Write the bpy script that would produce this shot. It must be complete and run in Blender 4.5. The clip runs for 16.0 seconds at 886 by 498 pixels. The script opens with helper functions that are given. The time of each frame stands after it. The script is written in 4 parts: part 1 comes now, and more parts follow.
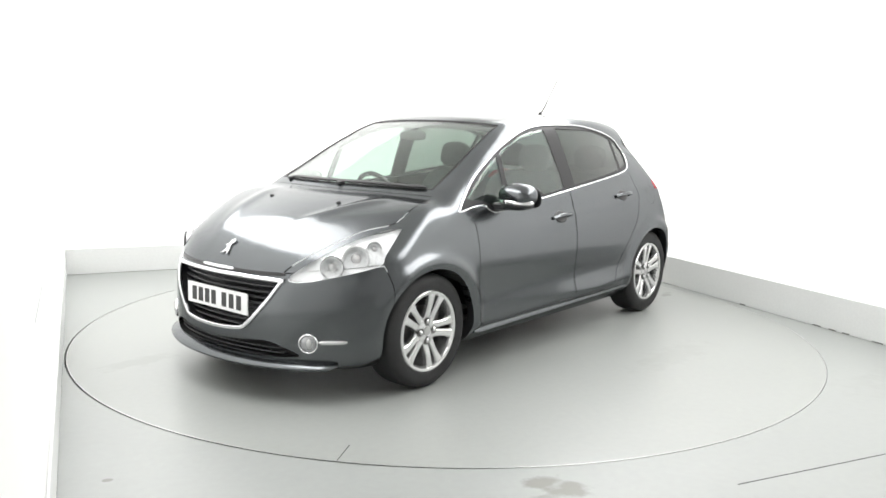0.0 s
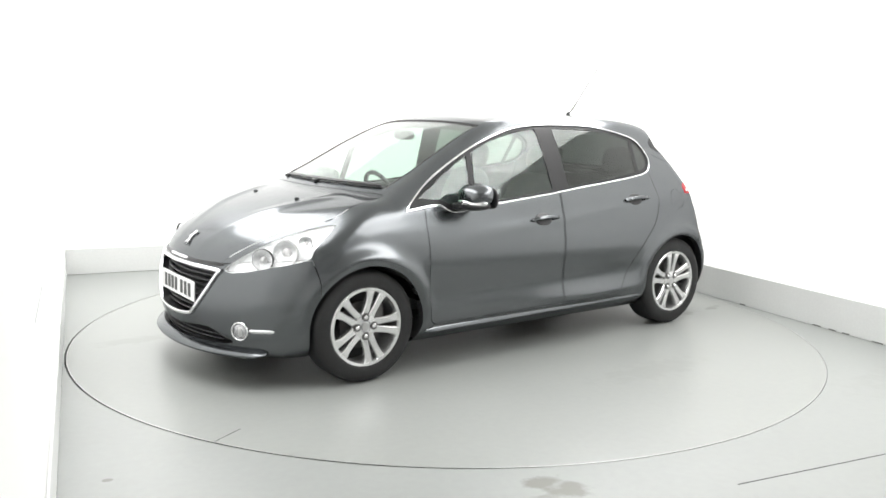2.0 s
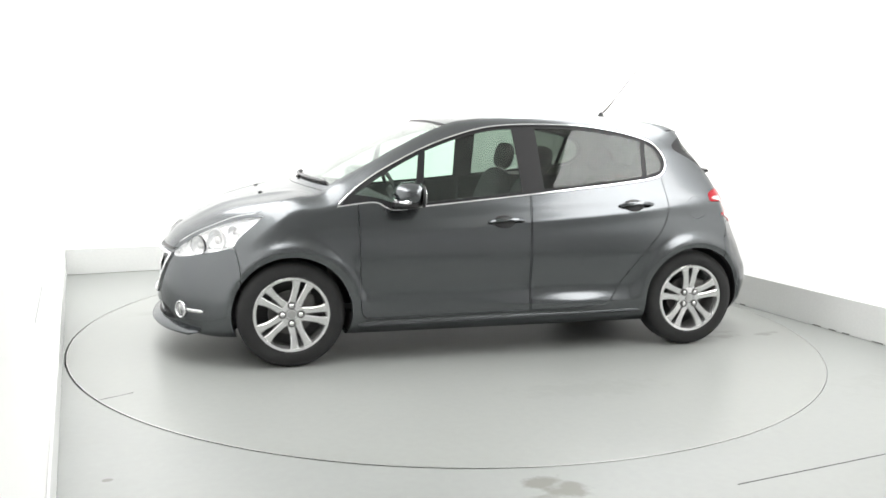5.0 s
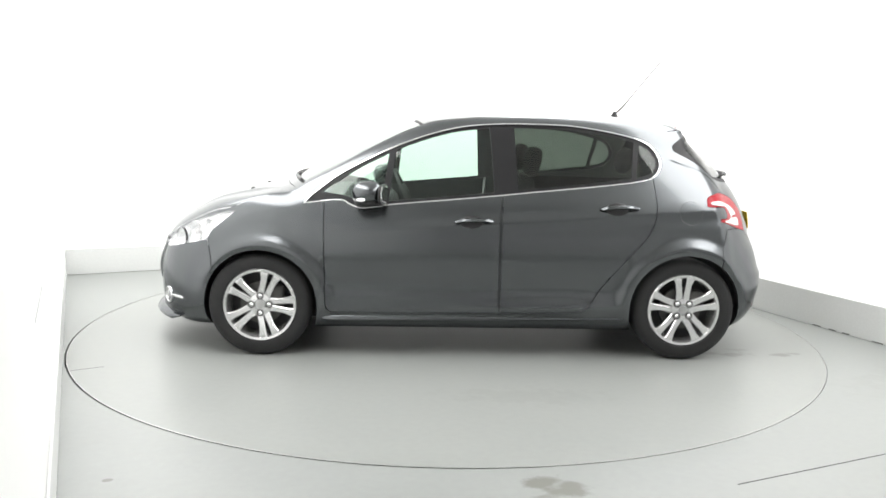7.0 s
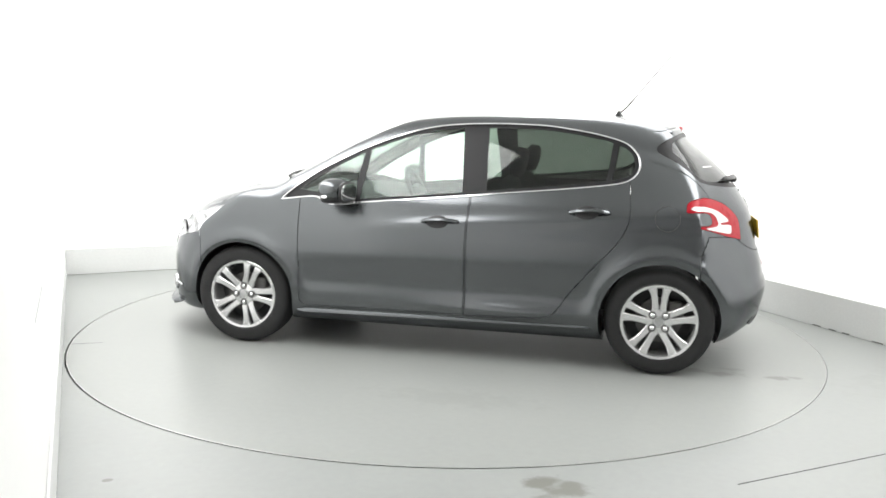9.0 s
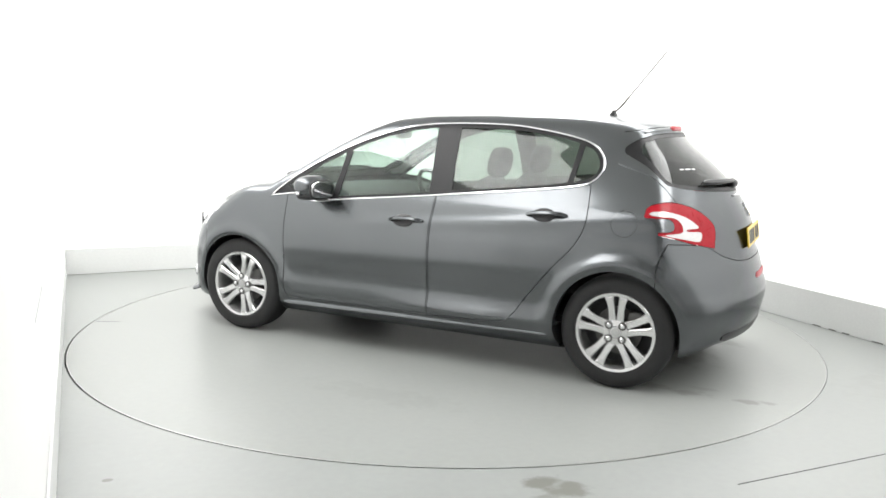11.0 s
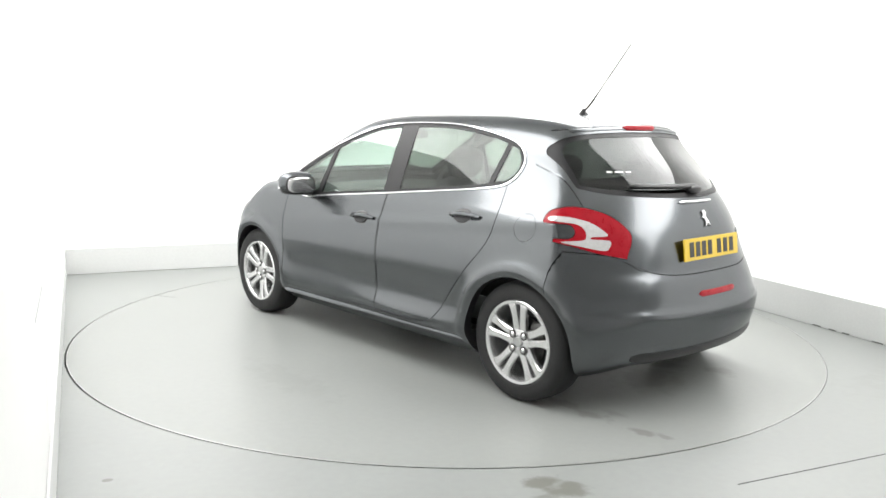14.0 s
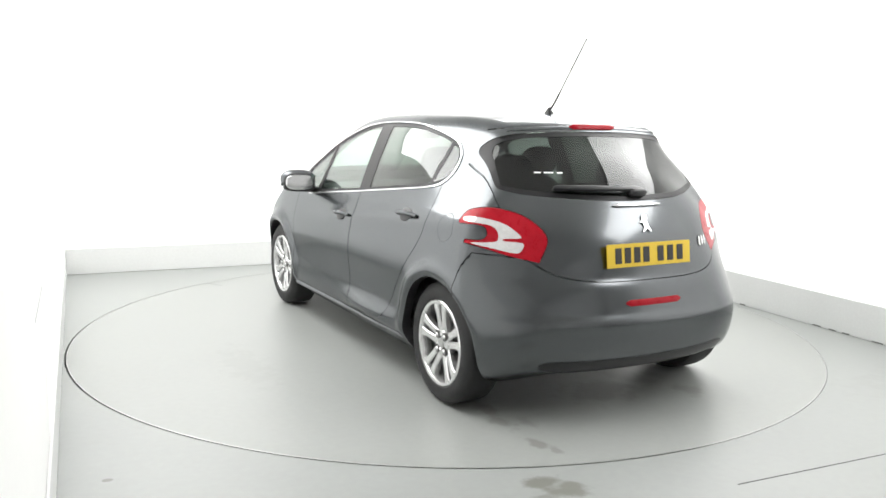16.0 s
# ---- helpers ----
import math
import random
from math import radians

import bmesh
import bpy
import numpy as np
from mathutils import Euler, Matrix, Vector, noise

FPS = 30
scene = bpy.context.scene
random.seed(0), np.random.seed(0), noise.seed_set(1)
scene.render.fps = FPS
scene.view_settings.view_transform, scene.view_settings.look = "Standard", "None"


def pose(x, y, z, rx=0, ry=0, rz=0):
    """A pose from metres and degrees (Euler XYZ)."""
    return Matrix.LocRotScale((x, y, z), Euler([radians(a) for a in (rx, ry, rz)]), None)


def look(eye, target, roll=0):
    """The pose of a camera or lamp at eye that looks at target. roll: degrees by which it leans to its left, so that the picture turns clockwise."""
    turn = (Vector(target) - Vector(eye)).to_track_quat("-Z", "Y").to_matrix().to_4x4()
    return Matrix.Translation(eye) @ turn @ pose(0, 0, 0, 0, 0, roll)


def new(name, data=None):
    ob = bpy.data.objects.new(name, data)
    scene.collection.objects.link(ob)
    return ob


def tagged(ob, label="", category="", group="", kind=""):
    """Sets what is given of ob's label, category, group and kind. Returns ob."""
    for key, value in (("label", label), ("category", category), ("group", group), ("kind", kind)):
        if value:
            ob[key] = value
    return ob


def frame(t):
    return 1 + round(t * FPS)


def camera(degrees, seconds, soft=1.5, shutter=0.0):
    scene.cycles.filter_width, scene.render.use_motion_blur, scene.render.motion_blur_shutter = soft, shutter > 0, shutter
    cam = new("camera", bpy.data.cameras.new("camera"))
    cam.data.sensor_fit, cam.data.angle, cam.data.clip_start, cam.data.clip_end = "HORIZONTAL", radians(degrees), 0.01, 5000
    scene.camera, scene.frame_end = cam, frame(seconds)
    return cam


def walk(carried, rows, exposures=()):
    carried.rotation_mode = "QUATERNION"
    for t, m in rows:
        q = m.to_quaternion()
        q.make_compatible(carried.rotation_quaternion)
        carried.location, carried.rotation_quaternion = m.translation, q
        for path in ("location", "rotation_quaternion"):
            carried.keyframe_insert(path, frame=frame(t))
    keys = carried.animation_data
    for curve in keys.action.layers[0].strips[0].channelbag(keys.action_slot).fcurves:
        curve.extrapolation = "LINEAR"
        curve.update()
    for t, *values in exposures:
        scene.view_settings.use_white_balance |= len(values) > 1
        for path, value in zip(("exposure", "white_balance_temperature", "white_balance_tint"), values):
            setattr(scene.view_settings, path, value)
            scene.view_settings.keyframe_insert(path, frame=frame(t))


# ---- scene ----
SPIN_START, SPIN_RATE = 48.80, -6.971      # degrees, degrees per second
CAR_YAW, CAR_X, CAR_Y = 1.75, 0.155, 0.017  # the car on the turntable
ROOM_TURN = 24.3                           # the bay against the camera's axis
U_LEFT, U_RIGHT, V_BACK, V_FRONT = -2.457, 2.51, 2.79, -7.2
SKIRT_H, WALL_H = 0.23, 3.30
V_PLAIN, V_ENTRY, PLAIN_H = -1.80, -4.70, 2.05  # where the added wall glow and the white wall end
TABLE_R = 2.428

cam = camera(56.44, 16.0, soft=1.6)
EYE = (0.0, -5.640, 1.405)
CAM_POSE = look(EYE, (EYE[0] - 0.005774, EYE[1] + 0.988293, EYE[2] - 0.152457), 1.07)
walk(cam, [(0, CAM_POSE), (16.0, CAM_POSE)])

# ---- light ----
world = bpy.data.worlds.new("studio_world")
scene.world = world
world.use_nodes = True
world.node_tree.nodes["Background"].inputs[0].default_value = (0.8, 0.9, 1.0, 1)
world.node_tree.nodes["Background"].inputs[1].default_value = 0.05
scene.view_settings.exposure = 0.08


def room_pose(u, v, z, rx=0, ry=0, rz=0):
    return pose(0, 0, 0, 0, 0, ROOM_TURN) @ pose(u, v, z, rx, ry, rz)


def softbox(u, v, z, su, sv, watts, rx=0, ry=0):
    data = bpy.data.lights.new("ceiling_light_source", "AREA")
    data.shape, data.size, data.size_y, data.energy = "RECTANGLE", su, sv, watts
    data.color = (1.0, 0.995, 0.985)
    lamp = new("ceiling_light_source", data)
    lamp.matrix_world = room_pose(u, v, z, rx, ry)
    return lamp


# the walls glow by added emission (see the wall material); two broad unseen lamps stand in for ceiling strips
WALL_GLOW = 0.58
softbox(-1.85, 0.2, 2.85, 1.20, 5.0, 120, 0, -42)
softbox(1.85, -1.4, 2.85, 1.20, 7.6, 185, 0, 42)


# ---- materials ----
def material(name, colour, rough=0.5, metal=0.0, coat=0.0, spread=0.06, scale=6.0, fine=60.0, bump=0.0, spec=0.5):
    """A surface with cloudy and fine variation of colour and gloss, in metres."""
    m = bpy.data.materials.new(name)
    m.use_nodes = True
    nt = m.node_tree
    b = nt.nodes["Principled BSDF"]
    b.inputs["Metallic"].default_value = metal
    b.inputs["Coat Weight"].default_value = coat
    b.inputs["Coat Roughness"].default_value = 0.04
    b.inputs["Specular IOR Level"].default_value = spec
    tc = nt.nodes.new("ShaderNodeTexCoord")
    n1, n2 = nt.nodes.new("ShaderNodeTexNoise"), nt.nodes.new("ShaderNodeTexNoise")
    n1.inputs["Scale"].default_value, n2.inputs["Scale"].default_value = scale, fine
    n1.inputs["Detail"].default_value = 4
    for n in (n1, n2):
        nt.links.new(tc.outputs["Object"], n.inputs["Vector"])
    mix = nt.nodes.new("ShaderNodeMath")
    mix.operation = "ADD"
    nt.links.new(n1.outputs["Fac"], mix.inputs[0])
    nt.links.new(n2.outputs["Fac"], mix.inputs[1])
    ramp = nt.nodes.new("ShaderNodeMapRange")
    ramp.inputs["From Min"].default_value, ramp.inputs["From Max"].default_value = 0.6, 1.4
    ramp.inputs["To Min"].default_value, ramp.inputs["To Max"].default_value = 1 - spread, 1 + spread
    nt.links.new(mix.outputs[0], ramp.inputs["Value"])
    tone = nt.nodes.new("ShaderNodeVectorMath")
    tone.operation = "SCALE"
    tone.inputs[0].default_value = colour
    nt.links.new(ramp.outputs[0], tone.inputs["Scale"])
    nt.links.new(tone.outputs[0], b.inputs["Base Color"])
    gloss = nt.nodes.new("ShaderNodeMath")
    gloss.operation = "MULTIPLY"
    gloss.inputs[1].default_value = rough
    nt.links.new(ramp.outputs[0], gloss.inputs[0])
    nt.links.new(gloss.outputs[0], b.inputs["Roughness"])
    if bump:
        bm_ = nt.nodes.new("ShaderNodeBump")
        bm_.inputs["Strength"].default_value, bm_.inputs["Distance"].default_value = 0.4, bump
        nt.links.new(mix.outputs[0], bm_.inputs["Height"])
        nt.links.new(bm_.outputs[0], b.inputs["Normal"])
    return m


M_WALL = material("glowing_white_wall", (0.76, 0.76, 0.75), 0.8, spread=0.02, scale=1.2, bump=0.0006)
# emission added so the walls stay white right down to the skirting
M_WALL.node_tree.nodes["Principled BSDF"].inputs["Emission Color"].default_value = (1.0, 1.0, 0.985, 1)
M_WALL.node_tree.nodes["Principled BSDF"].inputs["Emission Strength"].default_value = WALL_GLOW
M_PLAIN = material("white_wall_paint", (0.88, 0.88, 0.87), 0.6, spread=0.02, scale=1.2)
M_SKIRT = material("grey_vinyl_upstand", (0.68, 0.688, 0.678), 0.5, spread=0.04, scale=2.0)
M_FLOOR = material("grey_vinyl_floor", (0.282, 0.294, 0.284), 0.38, spread=0.05, scale=1.3, fine=25)
M_TABLE = material("grey_table_vinyl", (0.290, 0.301, 0.288), 0.36, spread=0.05, scale=1.5, fine=25)
M_GAP = material("dark_gap", (0.02, 0.02, 0.02), 0.8)
M_CEIL = material("ceiling_paint", (0.70, 0.70, 0.69), 0.8, spread=0.02)
M_SEAM = material("wall_joint", (0.45, 0.45, 0.46), 0.8)
M_CHIP = material("dirty_joint", (0.19, 0.19, 0.18), 0.9, spread=0.3, scale=40)
# for panels out of view; this grey sets what the car's sides reflect
M_BACK = material("unseen_grey_panel", (0.66, 0.66, 0.66), 0.9)
M_PAINT = material("dark_grey_metallic_paint", (0.116, 0.123, 0.129), 0.25, 1.0, coat=0.62, spread=0.03, scale=3.0, fine=900)
M_PAINT.node_tree.nodes["Principled BSDF"].inputs["Coat Roughness"].default_value = 0.09
M_PAINT.node_tree.nodes["Principled BSDF"].inputs["Specular Tint"].default_value = (0.45, 0.46, 0.47, 1)
M_TYRE = material("tyre_rubber", (0.013, 0.013, 0.0135), 0.7, spread=0.2, scale=9, fine=160, bump=0.0004)
M_SATIN = material("satin_metal", (0.55, 0.55, 0.55), 0.3, 1.0, spread=0.05)
M_ALLOY = material("silver_alloy", (0.70, 0.70, 0.70), 0.22, 0.8, coat=0.3, spread=0.03)


# ---- mesh helpers ----
def finish(name, bm, mat, parent=None, label="", smooth=None):
    me = bpy.data.meshes.new(name)
    bmesh.ops.recalc_face_normals(bm, faces=bm.faces[:])
    bm.to_mesh(me)
    bm.free()
    if mat:
        me.materials.append(mat)
    if smooth is not None:
        me.shade_smooth()
        me.set_sharp_from_angle(angle=radians(smooth))
    ob = new(name, me)
    if parent:
        ob.parent = parent
    if label:
        tagged(ob, label)
    return ob


def part(name, bm, mat, parent, label="", smooth=35):
    return finish(name, bm, mat, parent, label, smooth)


def box(bm, x0, x1, y0, y1, z0, z1, bevel=0.0, m=None):
    r = bmesh.ops.create_cube(bm, size=1)
    bmesh.ops.transform(bm, verts=r["verts"], matrix=Matrix.Translation(((x0 + x1) / 2, (y0 + y1) / 2, (z0 + z1) / 2)) @ Matrix.Diagonal((x1 - x0, y1 - y0, z1 - z0, 1)))
    if bevel:
        es = list({e for v in r["verts"] for e in v.link_edges})
        bmesh.ops.bevel(bm, geom=es, offset=bevel, segments=2, affect="EDGES", clamp_overlap=True)
    if m is not None:
        bmesh.ops.transform(bm, verts=[v for v in bm.verts], matrix=m)


def lathe(bm, profile, seg=64):
    """Turns (radius, y) about the y axis; the profile is closed."""
    rings = []
    for k in range(seg):
        a = 2 * math.pi * k / seg
        rings.append([bm.verts.new((r * math.cos(a), y, r * math.sin(a))) for r, y in profile])
    c = len(profile)
    for k in range(seg):
        r, q = rings[k], rings[(k + 1) % seg]
        for i in range(c):
            bm.faces.new((r[i], r[(i + 1) % c], q[(i + 1) % c], q[i]))


# ---- setting ----
def slab(name, u0, u1, v0, v1, z0, z1, mat, label, category, bevel=0.0):
    bm = bmesh.new()
    box(bm, u0, u1, v0, v1, z0, z1, bevel)
    ob = finish(name, bm, mat)
    ob.matrix_world = room_pose(0, 0, 0)
    return tagged(ob, label, category, kind="structure")


def setting():
    T = 0.12
    # floor with a round hole for the turntable
    bm = bmesh.new()
    n = 160
    ring = [bm.verts.new(((TABLE_R + 0.0058) * math.cos(a) - 0.0045, (TABLE_R + 0.0058) * math.sin(a), 0)) for a in (2 * math.pi * k / n for k in range(n))]
    low = [bm.verts.new((v.co.x, v.co.y, -0.05)) for v in ring]
    def out(v):
        # the floor's rim in the room's axes, met from the middle
        c, s_ = v.co.x, v.co.y
        k = min((U_RIGHT if c > 0 else U_LEFT) / c if abs(c) > 1e-6 else 1e9, (V_BACK if s_ > 0 else -2.8) / s_ if abs(s_) > 1e-6 else 1e9)
        return bm.verts.new((c * k, s_ * k, 0))
    rim = [out(v) for v in ring]
    for k in range(n):
        j = (k + 1) % n
        bm.faces.new((ring[k], ring[j], rim[j], rim[k]))
        bm.faces.new((low[k], low[j], ring[j], ring[k]))
    for cu, cv in ((U_LEFT, V_BACK), (U_RIGHT, V_BACK), (U_LEFT, -2.8), (U_RIGHT, -2.8)):
        near = sorted(rim, key=lambda v: (v.co.x - cu) ** 2 + (v.co.y - cv) ** 2)[:2]
        bm.faces.new((near[0], near[1], bm.verts.new((cu, cv, 0))))
    q = [bm.verts.new(p) for p in ((U_LEFT, -2.8, 0), (U_RIGHT, -2.8, 0), (U_RIGHT, V_FRONT, 0), (U_LEFT, V_FRONT, 0))]
    bm.faces.new(q)
    ob = finish("floor", bm, M_FLOOR)
    ob.matrix_world = room_pose(0, 0, 0)
    tagged(ob, "pale grey smooth vinyl studio floor with faint scuffs", "floor", kind="structure")
    slab("turntable_pit", U_LEFT, U_RIGHT, V_FRONT, V_BACK, -0.12, -0.06, M_GAP, "dark pit floor below the turntable gap", "floor")
    slab("wall_back", U_LEFT - T, U_RIGHT + T, V_BACK, V_BACK + T, 0, WALL_H, M_WALL, "white studio back wall with added glow", "wall")
    slab("wall_left", U_LEFT - T, U_LEFT, V_PLAIN, V_BACK, 0, WALL_H, M_WALL, "white studio side wall with added glow", "wall")
    # same white wall, glow left off so the car's doors reflect less
    slab("wall_left_plain", U_LEFT - T, U_LEFT, V_ENTRY, V_PLAIN, 0, PLAIN_H, M_PLAIN, "plain white painted studio side wall", "wall")
    # added out of view: dims what the upper doors reflect
    slab("unseen_panel_upper", U_LEFT - T, U_LEFT, V_ENTRY, V_PLAIN, PLAIN_H, WALL_H, M_BACK, "unseen pale grey panel added to dim reflections in the car's upper doors", "wall")
    slab("unseen_panel_left", U_LEFT - T, U_LEFT, V_FRONT, V_ENTRY, 0, WALL_H, M_BACK, "unseen pale grey panel added to tone the car's reflections", "wall")
    slab("wall_right", U_RIGHT, U_RIGHT + T, V_ENTRY, V_BACK, 0, WALL_H, M_WALL, "white studio side wall with added glow", "wall")
    # added out of view, like the left and front panels, to tone reflections
    slab("unseen_panel_right", U_RIGHT, U_RIGHT + T, V_FRONT, V_ENTRY, 0, WALL_H, M_BACK, "unseen pale grey panel added to tone the car's reflections", "wall")
    slab("unseen_panel_front", U_LEFT - T, U_RIGHT + T, V_FRONT - T, V_FRONT, 0, WALL_H, M_BACK, "unseen pale grey panel added to close the bay and tone the car's reflections", "wall")
    # added out of view; white so it bounces light onto roof and floor
    slab("ceiling", U_LEFT - T, U_RIGHT + T, V_FRONT - T, V_BACK + T, WALL_H, WALL_H + T, M_CEIL, "unseen white ceiling added to close the bay and bounce light", "ceiling")
    slab("floor_seam", 0.03, U_RIGHT - 0.02, -2.788, -2.783, 0.0002, 0.0008, M_GAP, "thin dark joint between floor sheets", "floor joint")
    slab("wall_seam", U_LEFT + 0.0005, U_LEFT + 0.002, -2.45, -1.66, 0.786, 0.789, M_SEAM, "thin horizontal joint in the white wall", "wall joint")
    for v, w in ((-0.215, 0.03), (-0.942, 0.035), (-1.078, 0.03), (-1.19, 0.03), (-1.442, 0.04)):
        slab("skirting_chip", U_RIGHT - 0.016, U_RIGHT - 0.0125, v - w, v + w, 0.002, 0.010, M_CHIP, "small dark scuff at the foot of the skirting", "scuff")
    E = 0.012
    slab("skirting_back", U_LEFT + E, U_RIGHT - E, V_BACK - E, V_BACK - 0.001, 0.001, SKIRT_H, M_SKIRT, "pale grey vinyl skirting along the white wall", "skirting", 0.004)
    slab("skirting_right", U_RIGHT - E, U_RIGHT - 0.001, V_FRONT, V_BACK - 0.001, 0.001, SKIRT_H + 0.018, M_SKIRT, "pale grey vinyl skirting along the white wall", "skirting", 0.004)
    slab("skirting_left", U_LEFT + 0.001, U_LEFT + E, V_FRONT, V_BACK - 0.001, 0.001, SKIRT_H, M_SKIRT, "pale grey vinyl skirting along the white wall", "skirting", 0.004)


setting()


def stained(mat, spots, tone=0.55):
    """Adds ragged grimy stains, each (x, y, half length, half width, strength), to a floor."""
    nt = mat.node_tree
    b = nt.nodes["Principled BSDF"]
    tc = nt.nodes.new("ShaderNodeTexCoord")
    rough = nt.nodes.new("ShaderNodeTexNoise")
    rough.inputs["Scale"].default_value, rough.inputs["Detail"].default_value = 11.0, 6.0
    nt.links.new(tc.outputs["Object"], rough.inputs["Vector"])
    total = None
    for x, y, lx, ly, k in spots:
        mp = nt.nodes.new("ShaderNodeMapping")
        mp.vector_type = "TEXTURE"
        mp.inputs["Location"].default_value, mp.inputs["Scale"].default_value = (x, y, 0), (lx, ly, 1)
        nt.links.new(tc.outputs["Object"], mp.inputs["Vector"])
        ln = nt.nodes.new("ShaderNodeVectorMath")
        ln.operation = "LENGTH"
        nt.links.new(mp.outputs[0], ln.inputs[0])
        su = nt.nodes.new("ShaderNodeMath")
        su.operation = "MULTIPLY_ADD"
        su.inputs[1].default_value, su.inputs[2].default_value = 2.2, -0.6
        nt.links.new(rough.outputs["Fac"], su.inputs[0])
        df = nt.nodes.new("ShaderNodeMath")
        df.operation = "SUBTRACT"
        nt.links.new(su.outputs[0], df.inputs[0])
        nt.links.new(ln.outputs["Value"], df.inputs[1])
        mr = nt.nodes.new("ShaderNodeMapRange")
        mr.inputs["From Min"].default_value, mr.inputs["From Max"].default_value = -0.45, 0.05
        mr.inputs["To Max"].default_value = k
        nt.links.new(df.outputs[0], mr.inputs["Value"])
        if total is None:
            total = mr.outputs[0]
        else:
            mx = nt.nodes.new("ShaderNodeMath")
            mx.operation = "MAXIMUM"
            nt.links.new(total, mx.inputs[0])
            nt.links.new(mr.outputs[0], mx.inputs[1])
            total = mx.outputs[0]
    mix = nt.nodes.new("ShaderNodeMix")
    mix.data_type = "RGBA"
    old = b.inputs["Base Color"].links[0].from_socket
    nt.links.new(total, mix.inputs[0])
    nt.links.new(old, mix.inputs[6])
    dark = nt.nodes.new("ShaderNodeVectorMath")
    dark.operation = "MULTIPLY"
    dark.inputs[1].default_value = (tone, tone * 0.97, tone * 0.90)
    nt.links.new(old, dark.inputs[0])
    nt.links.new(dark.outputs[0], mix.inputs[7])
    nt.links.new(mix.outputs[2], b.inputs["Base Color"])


stained(M_FLOOR, [(-0.70, -2.47, 0.10, 0.07, 1.0), (-0.64, -2.58, 0.13, 0.08, 1.0), (-0.75, -2.60, 0.05, 0.04, 0.7), (-2.266, -1.838, 0.022, 0.018, 1.3),
                  (1.9, -2.2, 0.5, 0.4, 0.12)], 0.60)
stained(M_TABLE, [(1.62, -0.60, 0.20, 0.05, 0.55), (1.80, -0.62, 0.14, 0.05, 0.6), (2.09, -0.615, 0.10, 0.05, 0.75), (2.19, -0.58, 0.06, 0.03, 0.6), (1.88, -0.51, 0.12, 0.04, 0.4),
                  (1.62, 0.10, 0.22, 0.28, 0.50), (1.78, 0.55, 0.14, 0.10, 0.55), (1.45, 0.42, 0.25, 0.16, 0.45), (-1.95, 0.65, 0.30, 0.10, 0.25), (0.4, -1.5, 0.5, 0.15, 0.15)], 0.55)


def turntable():
    bm = bmesh.new()
    bmesh.ops.create_circle(bm, cap_ends=True, radius=TABLE_R, segments=160)
    top = bm.faces[:]
    r = bmesh.ops.extrude_face_region(bm, geom=top)
    bmesh.ops.translate(bm, verts=[v for v in r["geom"] if isinstance(v, bmesh.types.BMVert)], vec=(0, 0, -0.03))
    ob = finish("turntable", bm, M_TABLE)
    tagged(ob, "large round pale grey turntable flush with the studio floor", "turntable")
    # a short open joint at the rim
    bm = bmesh.new()
    box(bm, 2.245, TABLE_R - 0.002, -0.0018, 0.0018, -0.002, 0.0006)
    part("joint", bm, M_GAP, ob, "short dark joint at the rim").matrix_local = pose(0, 0, 0, 0, 0, 180 + 30.6)
    bm = bmesh.new()
    lathe(bm, [(TABLE_R + 0.0004, 0.0008), (TABLE_R - 0.004, 0.0010), (TABLE_R - 0.004, -0.004), (TABLE_R + 0.0004, -0.006)], 160)
    part("edge_band", bm, M_SATIN, ob, "thin metal edge band").matrix_local = pose(0, 0, 0, 90)
    return ob


table = turntable()

# ---- car body form ----
def curve(points):
    """A smooth curve through points (monotone cubic), as a function of an array."""
    xs, ys = np.array([p[0] for p in points], float), np.array([p[1] for p in points], float)
    h, d = np.diff(xs), np.diff(ys) / np.diff(xs)
    m = np.zeros(len(xs))
    m[0], m[-1] = d[0], d[-1]
    for i in range(1, len(xs) - 1):
        if d[i - 1] * d[i] > 0:
            w1, w2 = 2 * h[i] + h[i - 1], h[i] + 2 * h[i - 1]
            m[i] = (w1 + w2) / (w1 / d[i - 1] + w2 / d[i])
    def value(x):
        x = np.clip(np.asarray(x, float), xs[0], xs[-1])
        i = np.clip(np.searchsorted(xs, x) - 1, 0, len(xs) - 2)
        t = (x - xs[i]) / h[i]
        return ((1 + 2 * t) * (1 - t) ** 2 * ys[i] + t * (1 - t) ** 2 * h[i] * m[i] + t * t * (3 - 2 * t) * ys[i + 1] + t * t * (t - 1) * h[i] * m[i + 1])
    return value


TOP = curve([(-2.3, 0.55), (-2.04, 0.66), (-1.95, 0.748), (-1.87, 0.806), (-1.78, 0.852), (-1.675, 0.896), (-1.50, 0.946), (-1.35, 0.980), (-1.24, 1.002),
             (-1.10, 1.082), (-0.906, 1.186), (-0.677, 1.302), (-0.449, 1.397), (-0.258, 1.446), (0.047, 1.469), (0.43, 1.474), (0.815, 1.468),
             (1.01, 1.457), (1.20, 1.434), (1.31, 1.408), (1.36, 1.375), (1.40, 1.33), (1.54, 1.211), (1.685, 1.078), (1.79, 0.95), (1.87, 0.80), (2.2, 0.3)])
BOW = curve([(-2.3, 0.22), (-0.6, 0.22), (-0.1, 0.05), (0.8, 0.0), (1.1, -0.14), (1.32, -0.36), (1.55, -0.58), (2.2, -0.62)])
SIDE = curve([(0.10, 0.74), (0.18, 0.79), (0.24, 0.838), (0.30, 0.858), (0.36, 0.857), (0.43, 0.853), (0.52, 0.860), (0.62, 0.868), (0.70, 0.864), (0.79, 0.846),
              (0.87, 0.823), (0.93, 0.805), (0.98, 0.784), (1.10, 0.736), (1.25, 0.672), (1.40, 0.598), (1.50, 0.54)])
